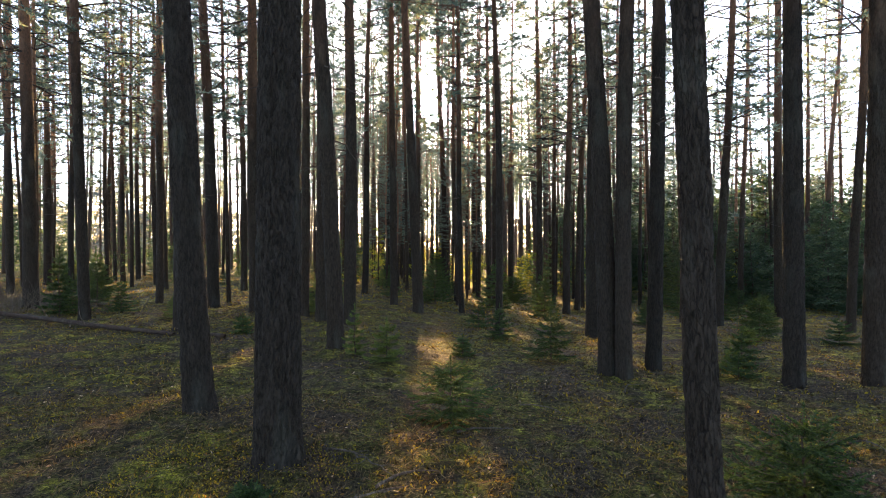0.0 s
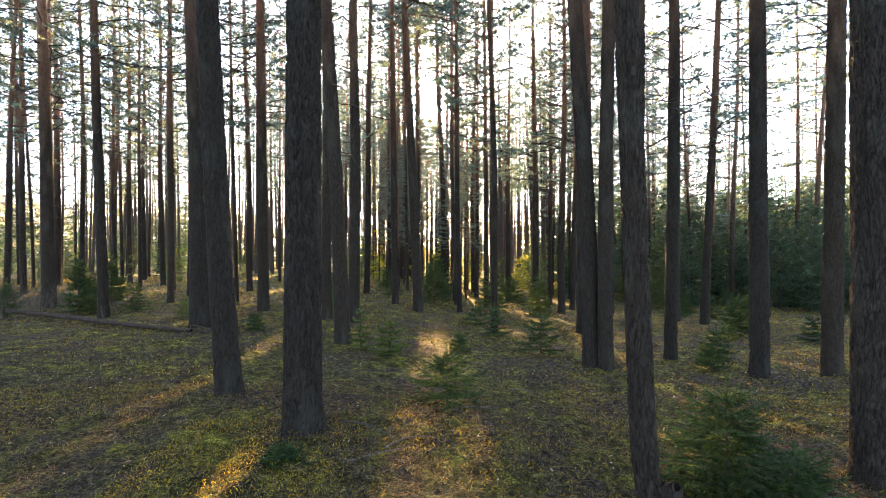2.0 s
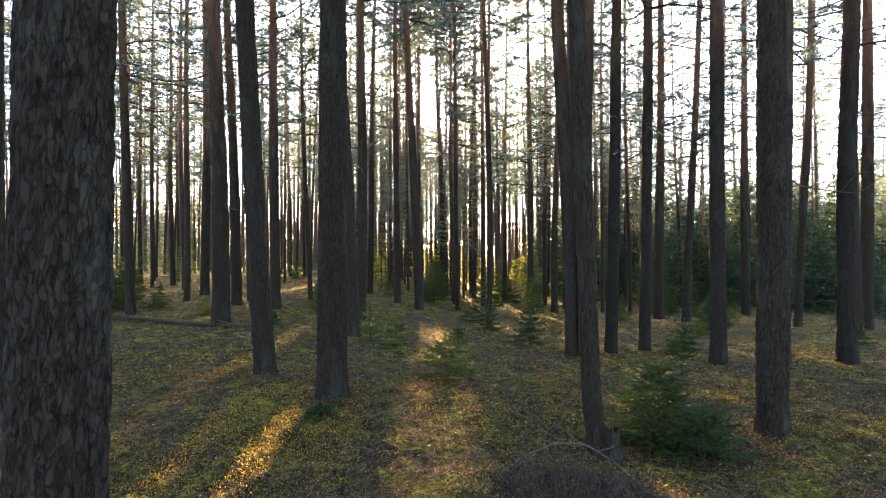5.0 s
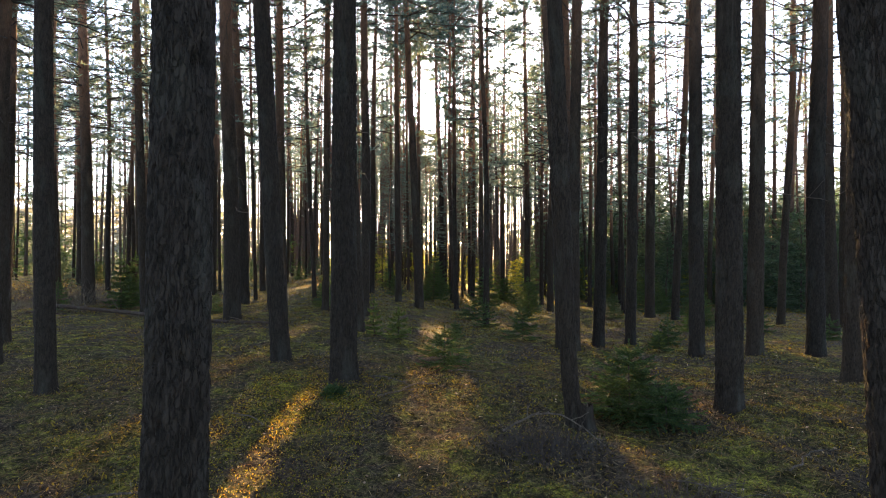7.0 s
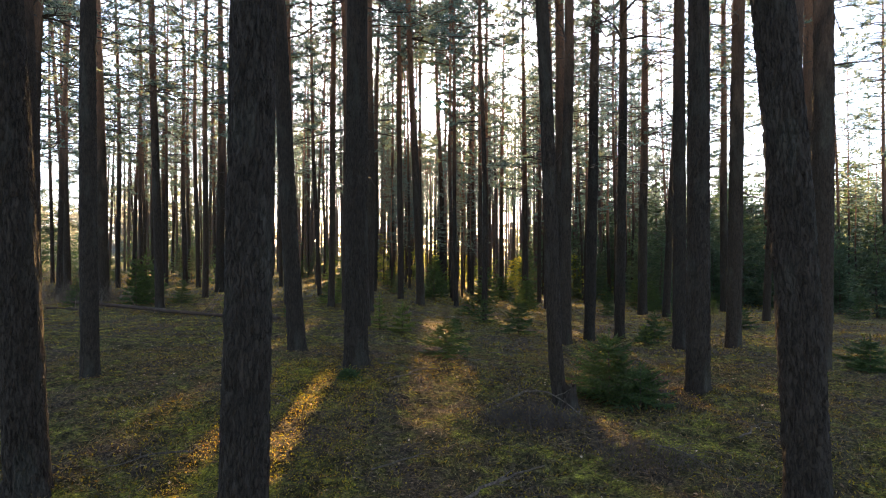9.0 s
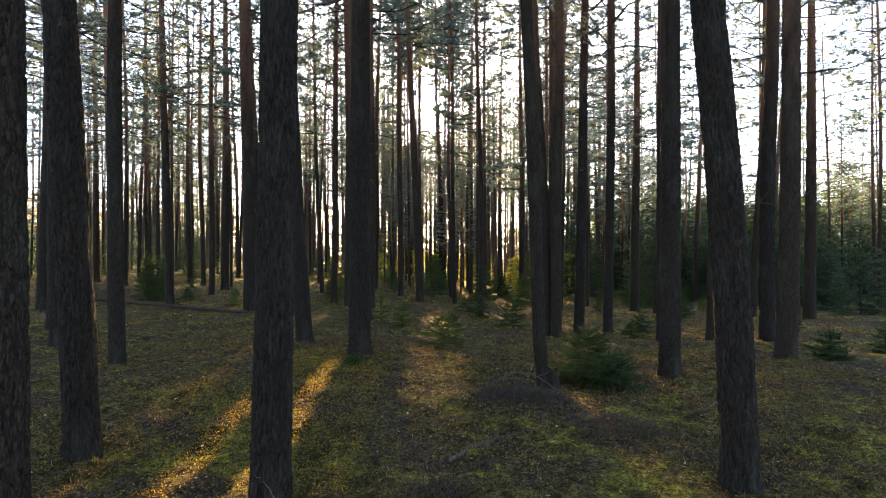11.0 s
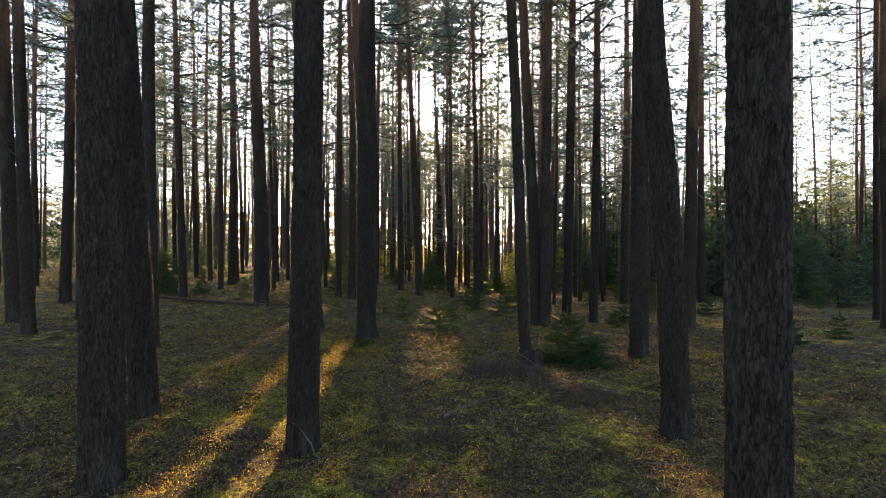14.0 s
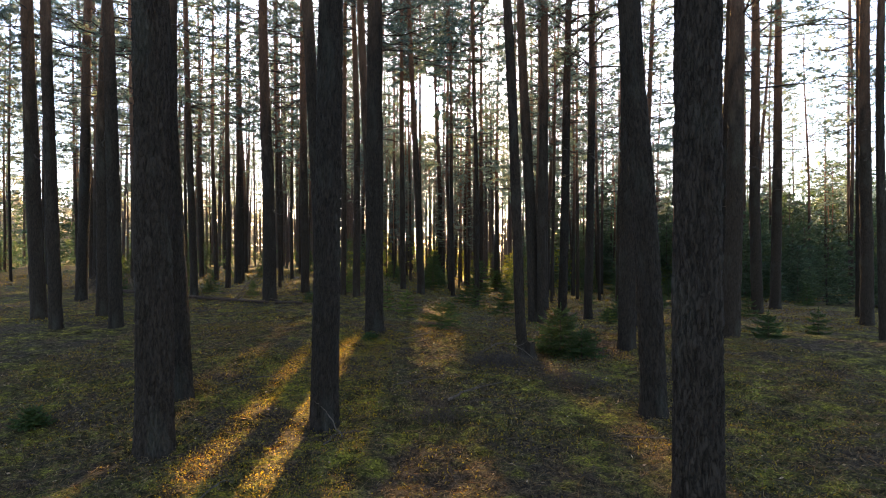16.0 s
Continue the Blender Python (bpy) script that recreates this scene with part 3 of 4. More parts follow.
def shade_pine(side, y, near, far, spread, thick=2.2):
    """An added slim young pine, bare below, whose small thick crown keeps the sun off the floor of the glade between
    two lines.
    """
    x = math.tan(radians(SUN_AZ)) * y + side
    low, tall = 0.255 * (y - far) - land_at(x, y), 0.255 * (y - near) - land_at(x, y)
    pine(x, y, 0.035, 0.0, detail=30, height=tall, top=pine_top(170 + len(PINES), 21.0, low * 21.0 / tall, 14.0, spread, 6, 2, True, thick), label="slim young pine added for shade, with a small tuft of crown")


for side, y, near in ((-0.24, 38.0, -0.5), (0.12, 47.0, -0.7), (-0.05, 55.0, -1.2)):  # over the middle of the glade
    shade_pine(side, y, near, 2.2, 0.45)
shade_pine(-0.1, 41.0, 4.7, 7.4, 0.45)
shade_pine(-1.52, 39.0, 3.3, 8.0, 0.5)
shade_pine(-1.65, 46.0, 3.2, 8.5, 0.5)
shade_pine(-2.2, 44.0, 2.5, 9.0, 0.5)
shade_pine(-2.35, 51.0, 2.5, 9.0, 0.5)
shade_pine(-0.38, 50.0, 3.2, 5.6, 0.3, 2.0)
shade_pine(0.46, 47.5, 2.4, 5.6, 0.3, 2.0)
shade_pine(0.32, 46.0, 5.6, 9.0, 0.35, 1.8)
shade_pine(-0.45, 49.0, 5.2, 10.5, 0.28, 1.6)
shade_pine(-0.3, 43.5, 5.4, 8.2, 0.4, 1.4)
shade_pine(0.02, 45.0, 0.6, 2.7, 0.45, 1.6)
shade_pine(-0.3, 36.0, -5.2, -1.2, 0.32, 1.2)
shade_pine(-0.25, 58.0, 13.5, 28.0, 0.5)
shade_pine(0.1, 64.0, 13.0, 30.0, 0.5)
shade_pine(-0.15, 53.0, 9.3, 10.3, 0.4, 1.4)
shade_pine(-0.08, 56.0, 7.4, 9.4, 0.36, 1.3)

# ---- the rest of the pine wood ----
rng_wood = np.random.default_rng(7)


def far_pine_kind(k):
    r = 0.085 + 0.015 * (k % 4)
    height = 20.0 + 0.7 * (k % 4)
    tree = tagged(new("pine_tree"), "slender pine of the wood, orange-barked higher up", "pine tree", "pines of the forest")
    part("trunk", trunk_mesh(r, height, 10, 0.6, 400 + k, 8.0, depth=0.0), tree)
    limbs, needles = FAR_TOPS[k % len(FAR_TOPS)]
    tagged(part("branchwork", limbs, tree), kind="stuff")
    tagged(part("crown", needles, tree), kind="stuff")
    return tree


def slight_pine_kind(k):
    """A pine with a thin crown."""
    tree = tagged(new("pine_tree"), "slim pine of the wood with a thin crown", "pine tree", "pines of the forest")
    part("trunk", trunk_mesh(0.10, 20.5, 7, 1.2, 440 + k, 8.0, depth=0.0), tree)
    limbs, needles = pine_top(230 + k, 20.5, 7.0 + 0.8 * k, 4.0, 2.1, 3, 4, False)
    tagged(part("branchwork", limbs, tree), kind="stuff")
    tagged(part("crown", needles, tree), kind="stuff")
    return tree


def in_sun_lane(x, y):
    return y > 24 and -2.7 < sun_side(x, y) < 1.3


def wanted(x, y, apart):
    if -9 < y < 19 and abs(x) < 0.75 * (y + 9) + 1.5:
        return False
    if in_sun_lane(x, y):
        return False
    return all((x - a) ** 2 + (y - b) ** 2 > apart * apart for a, b in PINES)


KINDS = []


def grow(count, xs, ys, apart, kinds=None):
    """Sets pines at random in a field, never too close to one another."""
    made = 0
    for _ in range(9000):
        if made >= count:
            break
        y = rng_wood.uniform(*ys)
        x = rng_wood.uniform(*xs) * (10 + 0.72 * abs(y + 6))
        if not wanted(x, y, apart) or (x > 9 and y > 15 and rng_wood.random() < 0.6):
            continue
        size = rng_wood.uniform(0.8, 1.1)
        m = pose(x, y, land_at(x, y) - 0.02, rng_wood.normal(0, 0.9), rng_wood.normal(0, 1.3), rng_wood.uniform(0, 360)) @ Matrix.Diagonal((size, size, rng_wood.uniform(0.88, 1.08), 1))
        if kinds:
            copy_thing(kinds[made % len(kinds)], m)
        elif len(KINDS) < 8:
            KINDS.append(far_pine_kind(len(KINDS)))
            KINDS[-1].matrix_basis = m
        else:
            src = KINDS[int(rng_wood.integers(0, 8))]
            copy_thing(src, m @ Matrix.Diagonal([1 / q for q in src.scale] + [1]))
        made += 1
        PINES.append((x, y))


grow(96, (-1, 1), (19, 56), 1.9)  # ahead
SLIGHT = []
for k, (x, y) in enumerate(((-14.0, -13.0), (9.0, -15.0), (2.5, -18.0))):
    SLIGHT.append(slight_pine_kind(k))
    SLIGHT[-1].matrix_basis = pose(x, y, land_at(x, y) - 0.02, 0, 0, 90 * k)
    PINES.append((x, y))
for k in range(42):  # shorter pines, added below the line of the sun to shade the glade
    y = 28 + 1.07 * k
    x = math.tan(radians(SUN_AZ)) * y + (-0.78, 1.0, -2.75, 0.75, -3.8, -4.4)[k % 6] + rng_wood.uniform(-0.2, 0.2)
    src = SLIGHT[k % 3]
    tall = (0.255 * y + (0.1 if k % 6 in (0, 1, 3) else 0.9) - land_at(x, y)) / 20.5
    copy_thing(src, pose(x, y, land_at(x, y) - 0.02, 0, rng_wood.normal(0, 1.0), 50 * k) @ Matrix.Diagonal((0.31 / src.scale[0], 0.31 / src.scale[1], tall / src.scale[2], 1)))
    PINES.append((x, y))
for k in range(28):  # low pines added further off to shade the floor behind the glade
    y = 26 + 1.1 * k
    x = math.tan(radians(SUN_AZ)) * y + (-1.65, 1.25, -2.2, -1.3, -1.9, 1.9, 2.4)[k % 7] + rng_wood.uniform(-0.15, 0.15)
    src = SLIGHT[(k + 1) % 3]
    tall = (0.255 * (y - 4.8) - land_at(x, y)) / 20.5
    copy_thing(src, pose(x, y, land_at(x, y) - 0.02, 0, rng_wood.normal(0, 1.0), 70 * k) @ Matrix.Diagonal((0.55 / src.scale[0], 0.55 / src.scale[1], tall / src.scale[2], 1)))
    PINES.append((x, y))
for k in range(10):  # slim pines added to narrow the band of sun
    y = 31 + 2.9 * k
    x = math.tan(radians(SUN_AZ)) * y + (-0.68, -2.5, -0.97)[k % 3]
    src = SLIGHT[k % 3]
    tall = (0.255 * y + 1.0 - land_at(x, y)) / 20.5
    copy_thing(src, pose(x, y, land_at(x, y) - 0.02, 0, 0, 55 * k) @ Matrix.Diagonal((0.27 / src.scale[0], 0.27 / src.scale[1], tall / src.scale[2], 1)))
    PINES.append((x, y))
for k in range(10):  # a clump beyond the dip
    y = 30 + 3.0 * k
    x = 0.285 * (y + 5) + rng_wood.uniform(-2.2, 2.2)
    src = KINDS[(3 * k + 2) % 8]
    copy_thing(src, pose(x, y, land_at(x, y) - 0.02, 0, rng_wood.normal(0, 1.2), 61 * k) @ Matrix.Diagonal((1 / src.scale[0], 1 / src.scale[1], rng_wood.uniform(0.75, 0.95) / src.scale[2], 1)))
    PINES.append((x, y))
for k in range(18):  # half-grown pines with low crowns over the thicket
    x, y = rng_wood.uniform(16, 56), rng_wood.uniform(26, 54)
    src = KINDS[(3 * k) % 8]
    tagged(copy_thing(src, pose(x, y, land_at(x, y) - 0.02, 0, rng_wood.normal(0, 1.5), 77 * k) @ Matrix.Diagonal((0.95 / src.scale[0], 0.95 / src.scale[1], rng_wood.uniform(0.5, 0.68) / src.scale[2], 1))), "half-grown pine with low spreading limbs above the spruces", "pine tree", "pines of the forest")
    PINES.append((x, y))
# more pines added on the left to shade the floor there
grow(16, (-1, -0.2), (30, 58), 1.8)
grow(14, (0.8, 1.6), (0, 22), 3.0, SLIGHT)  # to the sides
grow(14, (-1.6, -0.8), (0, 22), 3.0, SLIGHT)
grow(19, (-1, 1), (-30, -10), 3.0, SLIGHT)  # behind: unseen pines that keep out sky light


# ---- distant wood, one joined mass ----
def far_wood(name, count, near, far, half, seed, label):
    """Stems and ragged crowns of woods too far off to count."""
    rng = np.random.default_rng(seed)
    wood, green = Heap(), Heap()
    for _ in range(count):
        y = rng.uniform(near, far)
        x = rng.normal(-0.10 * half, 0.42 * half) * (y / far)
        z = float(lay(x, y))
        h = rng.uniform(19, 26)
        if (-4.5 < x < 2.0 and rng.random() < 0.7) or (x > 0.28 * y and rng.random() < 0.4):
            continue
        if in_sun_lane(x, y):  # only low trees under the sun
            if y < 70:
                continue
            h = min(h, 0.255 * (y - rng.uniform(3, 14)))
        lean = rng.normal(0, 0.02)
        p = np.stack([x + lean * np.array([0, 6, 12, h]), np.full(4, y), z + np.array([-0.3, 6, 12, h])], axis=1)
        wood.add(*tube(p, np.array([0.17, 0.14, 0.10, 0.03]) * rng.uniform(0.7, 1.2), 5))
        hubs = 30
        zz = z + h * (0.42 + 0.56 * rng.beta(1.1, 1.0, hubs))
        spread = 2.1 * np.sqrt(np.clip(1.15 - (zz - z) / h, 0.05, 1)) * rng.uniform(0.15, 1, hubs)
        a = rng.uniform(0, 2 * np.pi, hubs)
        hub = np.stack([x + spread * np.cos(a), y + spread * np.sin(a), zz], axis=1)
        roots = np.repeat(hub, 20, axis=0) + rng.normal(0, 1, (hubs * 20, 3)) * np.array([0.34, 0.34, 0.12])
        n = len(roots)
        blades(roots, rng.normal(0, 1, (n, 3)) * np.array([1, 1, 0.5]), rng.uniform(0.2, 0.45, n), rng.uniform(0.07, 0.14, n), rng, green)
    # far stems take the lighter twig bark, which stands in for haze
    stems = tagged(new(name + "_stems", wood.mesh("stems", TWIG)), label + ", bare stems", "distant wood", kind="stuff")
    crowns = tagged(new(name + "_crowns", green.mesh("crowns", NEEDLE)), label + ", ragged green crowns", "distant wood", kind="stuff")
    return stems, crowns


far_wood("distant_wood", 430, 50, 112, 84, 31, "far pine wood closing the view")


def far_edge(name, count, near, far, half, low, high, seed, mat, label, lean=0.0, n=70, big=1.0):
    """A ragged band of bushes and tree tops far away."""
    rng = np.random.default_rng(seed)
    green = Heap()
    for _ in range(count):
        y = rng.uniform(near, far)
        x = rng.uniform(-half, half) + lean * half
        z, h = float(lay(x, y)), rng.uniform(low, high)
        hubs = max(6, n // 14)
        t = rng.beta(1.0, 1.3, hubs)
        w = 0.30 * h * (1.05 - t) * rng.uniform(0.1, 1, hubs)
        a = rng.uniform(0, 2 * np.pi, hubs)
        hub = np.stack([x + w * np.cos(a), y + w * np.sin(a), z + h * t], axis=1)
        roots = np.repeat(hub, 14, axis=0) + rng.normal(0, 1, (hubs * 14, 3)) * np.array([0.055, 0.055, 0.02]) * h
        k = len(roots)
        blades(roots, rng.normal(0, 1, (k, 3)) * np.array([1, 1, 0.4]) - np.array([0, 0, 0.25]), rng.uniform(0.05, 0.11, k) * h * big, rng.uniform(0.012, 0.028, k) * h * big, rng, green)
    return tagged(new(name, green.mesh(name, mat)), label, "undergrowth", kind="stuff")


far_edge("undergrowth", 480, 30, 100, 60, 0.8, 3.8, 41, SPRUCE, "mixed young growth under the far pines", n=150)
far_edge("lit_undergrowth", 150, 32, 80, 14, 0.8, 3.4, 42, YOUNG, "bushes under the far pines with sunlight put into their yellow leaf colour", 0.45, n=150)
far_edge("side_wood", 220, 46, 90, 40, 5.5, 12.0, 44, THICK, "far mixed wood with dense dark green crowns", 1.3, 460, 1.0)
far_edge("side_wood", 80, 48, 92, 40, 6.0, 13.0, 48, NEEDLE, "far pine wood with dense grey-green crowns", 1.3, 460, 0.9)
far_edge("side_wood", 150, 48, 95, 30, 3.5, 9.0, 45, THICK, "far young spruce wood", -2.0, 300, 0.8)
far_edge("side_wood", 60, 50, 84, 24, 8.0, 14.0, 47, THICK, "far spruce wood with pointed tops", 2.1, 460, 0.75)
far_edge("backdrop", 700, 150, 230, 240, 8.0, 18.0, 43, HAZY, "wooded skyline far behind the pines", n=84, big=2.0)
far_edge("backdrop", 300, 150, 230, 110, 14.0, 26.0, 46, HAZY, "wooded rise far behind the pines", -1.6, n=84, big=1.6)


# ---- young spruces ----
def spruce_mesh(seed, height, width, whorls, arms, needle, dense, bare=0.07):
    """A young spruce: a stem with a bare leader, whorls of arms that droop and lift at the tips, needles along every twig."""
    rng = np.random.default_rng(seed)
    wood, green = Heap(), Heap()
    zz = np.linspace(0, height, 8)
    wood.add(*tube(np.stack([rng.normal(0, 0.006, 8) * height, rng.normal(0, 0.006, 8) * height, zz - 0.03], axis=1), np.linspace(0.017, 0.003, 8) * max(0.5, height) ** 0.7, 5))

    def bristle(line):
        """Needles on all sides of a twig, leaning to its tip."""
        steps = np.linalg.norm(np.diff(line, axis=0), axis=1)
        n = max(4, int(steps.sum() * dense))
        q = rng.uniform(0, len(line) - 1.001, n)
        i = q.astype(int)
        roots = line[i] + (line[i + 1] - line[i]) * (q - i)[:, None]
        ahead = (line[i + 1] - line[i]) / (np.linalg.norm(line[i + 1] - line[i], axis=1, keepdims=True) + 1e-6)
        ways = ahead * 0.9 + rng.normal(0, 0.5, (n, 3)) * np.array([1, 1, 0.6])
        blades(roots, ways, rng.uniform(0.75, 1.2, n) * needle, needle * 0.30, rng, green)

    for whorl in range(whorls):
        f = (whorl + rng.uniform(-0.12, 0.12)) / whorls
        z0 = height * (bare + (0.90 - bare) * max(0.0, f))
        reach = 0.62 * width * (1 - 0.86 * max(0.0, f)) * (0.85 if whorl == 0 else 1.0)
        turn = rng.uniform(0, 6.3)
        for arm in range(arms + 2):
            between = arm >= arms  # a few short shoots between the whorls
            if rng.random() < 0.12:
                continue
            a = turn + 2 * math.pi * (arm + rng.uniform(-0.3, 0.3)) / arms
            length = (reach * rng.uniform(0.65, 1.15) + 0.02) * (0.45 if between else 1.0)
            s = np.linspace(0, 1, 6)
            rise = 0.12 + 0.65 * f * f + rng.uniform(-0.08, 0.08)
            p = np.stack([np.cos(a) * length * s, np.sin(a) * length * s, z0 + (between * 0.5 * height / whorls) + length * (rise * s - 0.38 * s * s + 0.36 * s**3)], axis=1)
            p[:, 2] = np.maximum(p[:, 2], 0.02 * height)
            wood.add(*tube(p[[0, 2, 5]], np.linspace(0.006, 0.002, 3) * max(0.6, height) ** 0.5, 3))
            bristle(p)
            if length < 0.12 * width:
                continue
            fwd, side = np.array([np.cos(a), np.sin(a), 0]), np.array([-np.sin(a), np.cos(a), 0])
            for k in range(1, 5):
                for sgn in (-1, 1):
                    tw = length * (1.05 - s[k]) * rng.uniform(0.4, 0.65)
                    tip = p[k] + (fwd * 0.8 + sgn * side * rng.uniform(0.55, 0.85) + np.array([0, 0, rng.uniform(-0.22, 0.06)])) * tw
                    bristle(np.stack([p[k], (p[k] + tip) / 2 + np.array([0, 0, 0.04 * tw]), tip]))
    bristle(np.array([[0, 0, 0.84 * height], [0, 0, 0.93 * height], [0, 0, 1.02 * height]]))
    return wood, green


SPRUCES = []


def spruce(x, y, height, width, detail=1, label="small young spruce with fresh green needles in the moss", mat=None):
    k = len(SPRUCES)
    whorls = max(4, round(height / (0.12 if detail == 3 else 0.14)))
    if height > 1.0:
        whorls = 10
    arms = {3: 8, 2: 6, 1: 6, 0: 6}[detail]
    needle = {3: 0.030, 2: 0.029, 1: 0.036, 0: 0.046}[detail] * (1 if height < 1.4 else height / 1.4)
    wood, green = spruce_mesh(50 + k, height, width, whorls, arms, needle, {3: 640, 2: 600, 1: 420, 0: 220}[detail])
    ob = tagged(new("young_spruce"), label, "spruce", "young spruces")
    ob.matrix_basis = pose(x, y, land_at(x, y) + float(tufts_of_moss(np.array([x]), np.array([y]))[0]), 0, 0, 40 * k)
    part("stem", wood.mesh("stem", TWIG), ob)
    part("needles", green.mesh("needles", mat or SPRUCE), ob)
    SPRUCES.append((x, y))
    return ob


spruce(0.07, 5.82, 0.64, 0.98, 2)
spruce(1.29, 13.47, 0.80, 0.69, 1)
spruce(1.94, 10.60, 0.88, 0.92, 1)
spruce(-0.86, 8.95, 0.66, 0.62, 1, label="small yellow-green young spruce catching sunlight", mat=GLADE)
spruce(0.35, 10.71, 0.38, 0.40, 1)
spruce(-1.44, 9.55, 0.84, 0.36, 1, label="thin leggy young spruce with sparse needles in a sunlit yellow-green", mat=GLADE)
spruce(0.97, 16.08, 0.62, 0.82, 1)
spruce(8.07, 15.02, 1.14, 1.21, 0)
spruce(4.92, 10.07, 0.38, 0.43, 1, label="small yellow-green young spruce catching sunlight", mat=GLADE)
spruce(9.00, 13.37, 0.71, 0.77, 1)
spruce(7.08, 13.62, 0.45, 0.65, 1, label="small yellow-green young spruce catching sunlight", mat=GLADE)
spruce(2.20, 3.60, 0.90, 1.20, 3, label="bushy dark green young spruce beside a stump")
spruce(2.48, 3.22, 0.52, 0.86, 3, label="low bushy young spruce crowding a larger one")
spruce(7.16, 5.80, 0.55, 0.81, 1)
spruce(4.66, 9.29, 0.39, 0.52, 1)
spruce(-1.23, 3.75, 0.19, 0.44, 1)
spruce(6.97, 5.40, 0.57, 0.71, 1)
spruce(8.76, 6.54, 0.63, 0.59, 1)
spruce(9.75, 11.49, 0.63, 0.71, 0)
spruce(-10.37, 15.89, 1.83, 0.92, 0, label="slim dark young spruce taller than its neighbours")
spruce(-10.57, 16.77, 1.13, 0.97, 0)
spruce(-4.33, 18.43, 0.89, 0.71, 0)
spruce(-4.29, 12.59, 0.42, 0.48, 1)
spruce(3.87, 32.55, 1.77, 1.77, 0)
spruce(10.05, 23.60, 1.02, 1.13, 0)
spruce(10.32, 21.50, 0.82, 0.82, 0)
spruce(5.31, 10.48, 0.68, 0.68, 0)
spruce(-4.41, -0.53, 0.22, 0.43, 2)
spruce(-13.54, 22.94, 2.01, 1.51, 0, label="slim dark young spruce taller than its neighbours")
spruce(-11.44, 19.46, 1.59, 1.13, 0, label="slim dark young spruce taller than its neighbours")

SAPLINGS = []
rng_sap = np.random.default_rng(5)
while len(SAPLINGS) < 46:
    y = rng_sap.uniform(15, 44)
    x = rng_sap.uniform(-0.72, 0.72) * (y + 4)
    if any((x - a) ** 2 + (y - b) ** 2 < 0.35 for a, b in PINES) or (y < 20 and abs(x) < 2) or (x < -4 and rng_sap.random() < 0.6):
        continue
    h = rng_sap.uniform(0.5, 1.3) * (1.0 + 0.035 * (y - 15)) * (1.5 if rng_sap.random() < 0.2 else 1.0)
    if len(SAPLINGS) < 5:
        wood, green = spruce_mesh(80 + len(SAPLINGS), 1.5, 1.25, 10, 6, 0.055, 120)
        ob = tagged(new("young_spruce"), "young spruce growing under the pines", "spruce", "young spruces")
        part("stem", wood.mesh("stem", TWIG), ob)
        # one of the five kinds has the sunlit needle colour
        part("needles", green.mesh("needles", GLADE if len(SAPLINGS) == 1 else SPRUCE), ob)
        ob.matrix_basis = pose(x, y, land_at(x, y)) @ Matrix.Diagonal((h / 1.5, h / 1.5, h / 1.5, 1))
    else:
        src = SAPLINGS[int(rng_sap.integers(0, 5))]
        k = h / 1.5 / src.scale[0]
        ob = copy_thing(src, pose(x, y, land_at(x, y), 0, 0, rng_sap.uniform(0, 360)) @ Matrix.Diagonal((k, k, k, 1)))
    SAPLINGS.append(ob)

# ---- dark thicket of half-grown spruces and the brush at the edges ----
THICKET = []
rng_th = np.random.default_rng(12)


def thicket(count, xs, ys, hs, label):
    made = 0
    while made < count:
        x, y = rng_th.uniform(*xs), rng_th.uniform(*ys)
        if any((x - a) ** 2 + (y - b) ** 2 < 1.2 for a, b in PINES):
            made += 0.2
            continue
        h = rng_th.uniform(*hs)
        if len(THICKET) < 5:
            wood, green = spruce_mesh(300 + len(THICKET), 4.0, 2.3, 13, 5, 0.15, 30, 0.03)
            ob = tagged(new("half_grown_spruce"), label, "spruce", "spruce thicket")
            part("stem", wood.mesh("stem", TWIG), ob)
            part("needles", green.mesh("needles", THICK), ob)
            ob.matrix_basis = pose(x, y, land_at(x, y), 0, 0, rng_th.uniform(0, 360)) @ Matrix.Diagonal((h / 4, h / 4, h / 4, 1))
            THICKET.append(ob)
        else:
            src = THICKET[int(rng_th.integers(0, 5))]
            k = h / 4 / src.scale[0]
            tagged(copy_thing(src, pose(x, y, land_at(x, y), 0, 0, rng_th.uniform(0, 360)) @ Matrix.Diagonal((k, k, k, 1))), label)
        made += 1


thicket(72, (12, 54), (25, 50), (2.5, 6.5), "dense dark green half-grown spruce of the thicket")
thicket(24, (17, 46), (36, 58), (6.0, 9.5), "tall dark half-grown spruce standing over the thicket")
thicket(14, (8, 24), (34, 60), (3.0, 7.0), "slim half-grown spruce among pine trunks")
thicket(34, (16, 42), (15, 34), (2.5, 5.5), "dense dark green half-grown spruce of the thicket")
thicket(12, (-42, -11), (24, 56), (1.2, 3.2), "half-grown spruce under the pines")
thicket(16, (-12, 10), (40, 75), (1.2, 3.5), "sunlit young spruce at the lit edge")

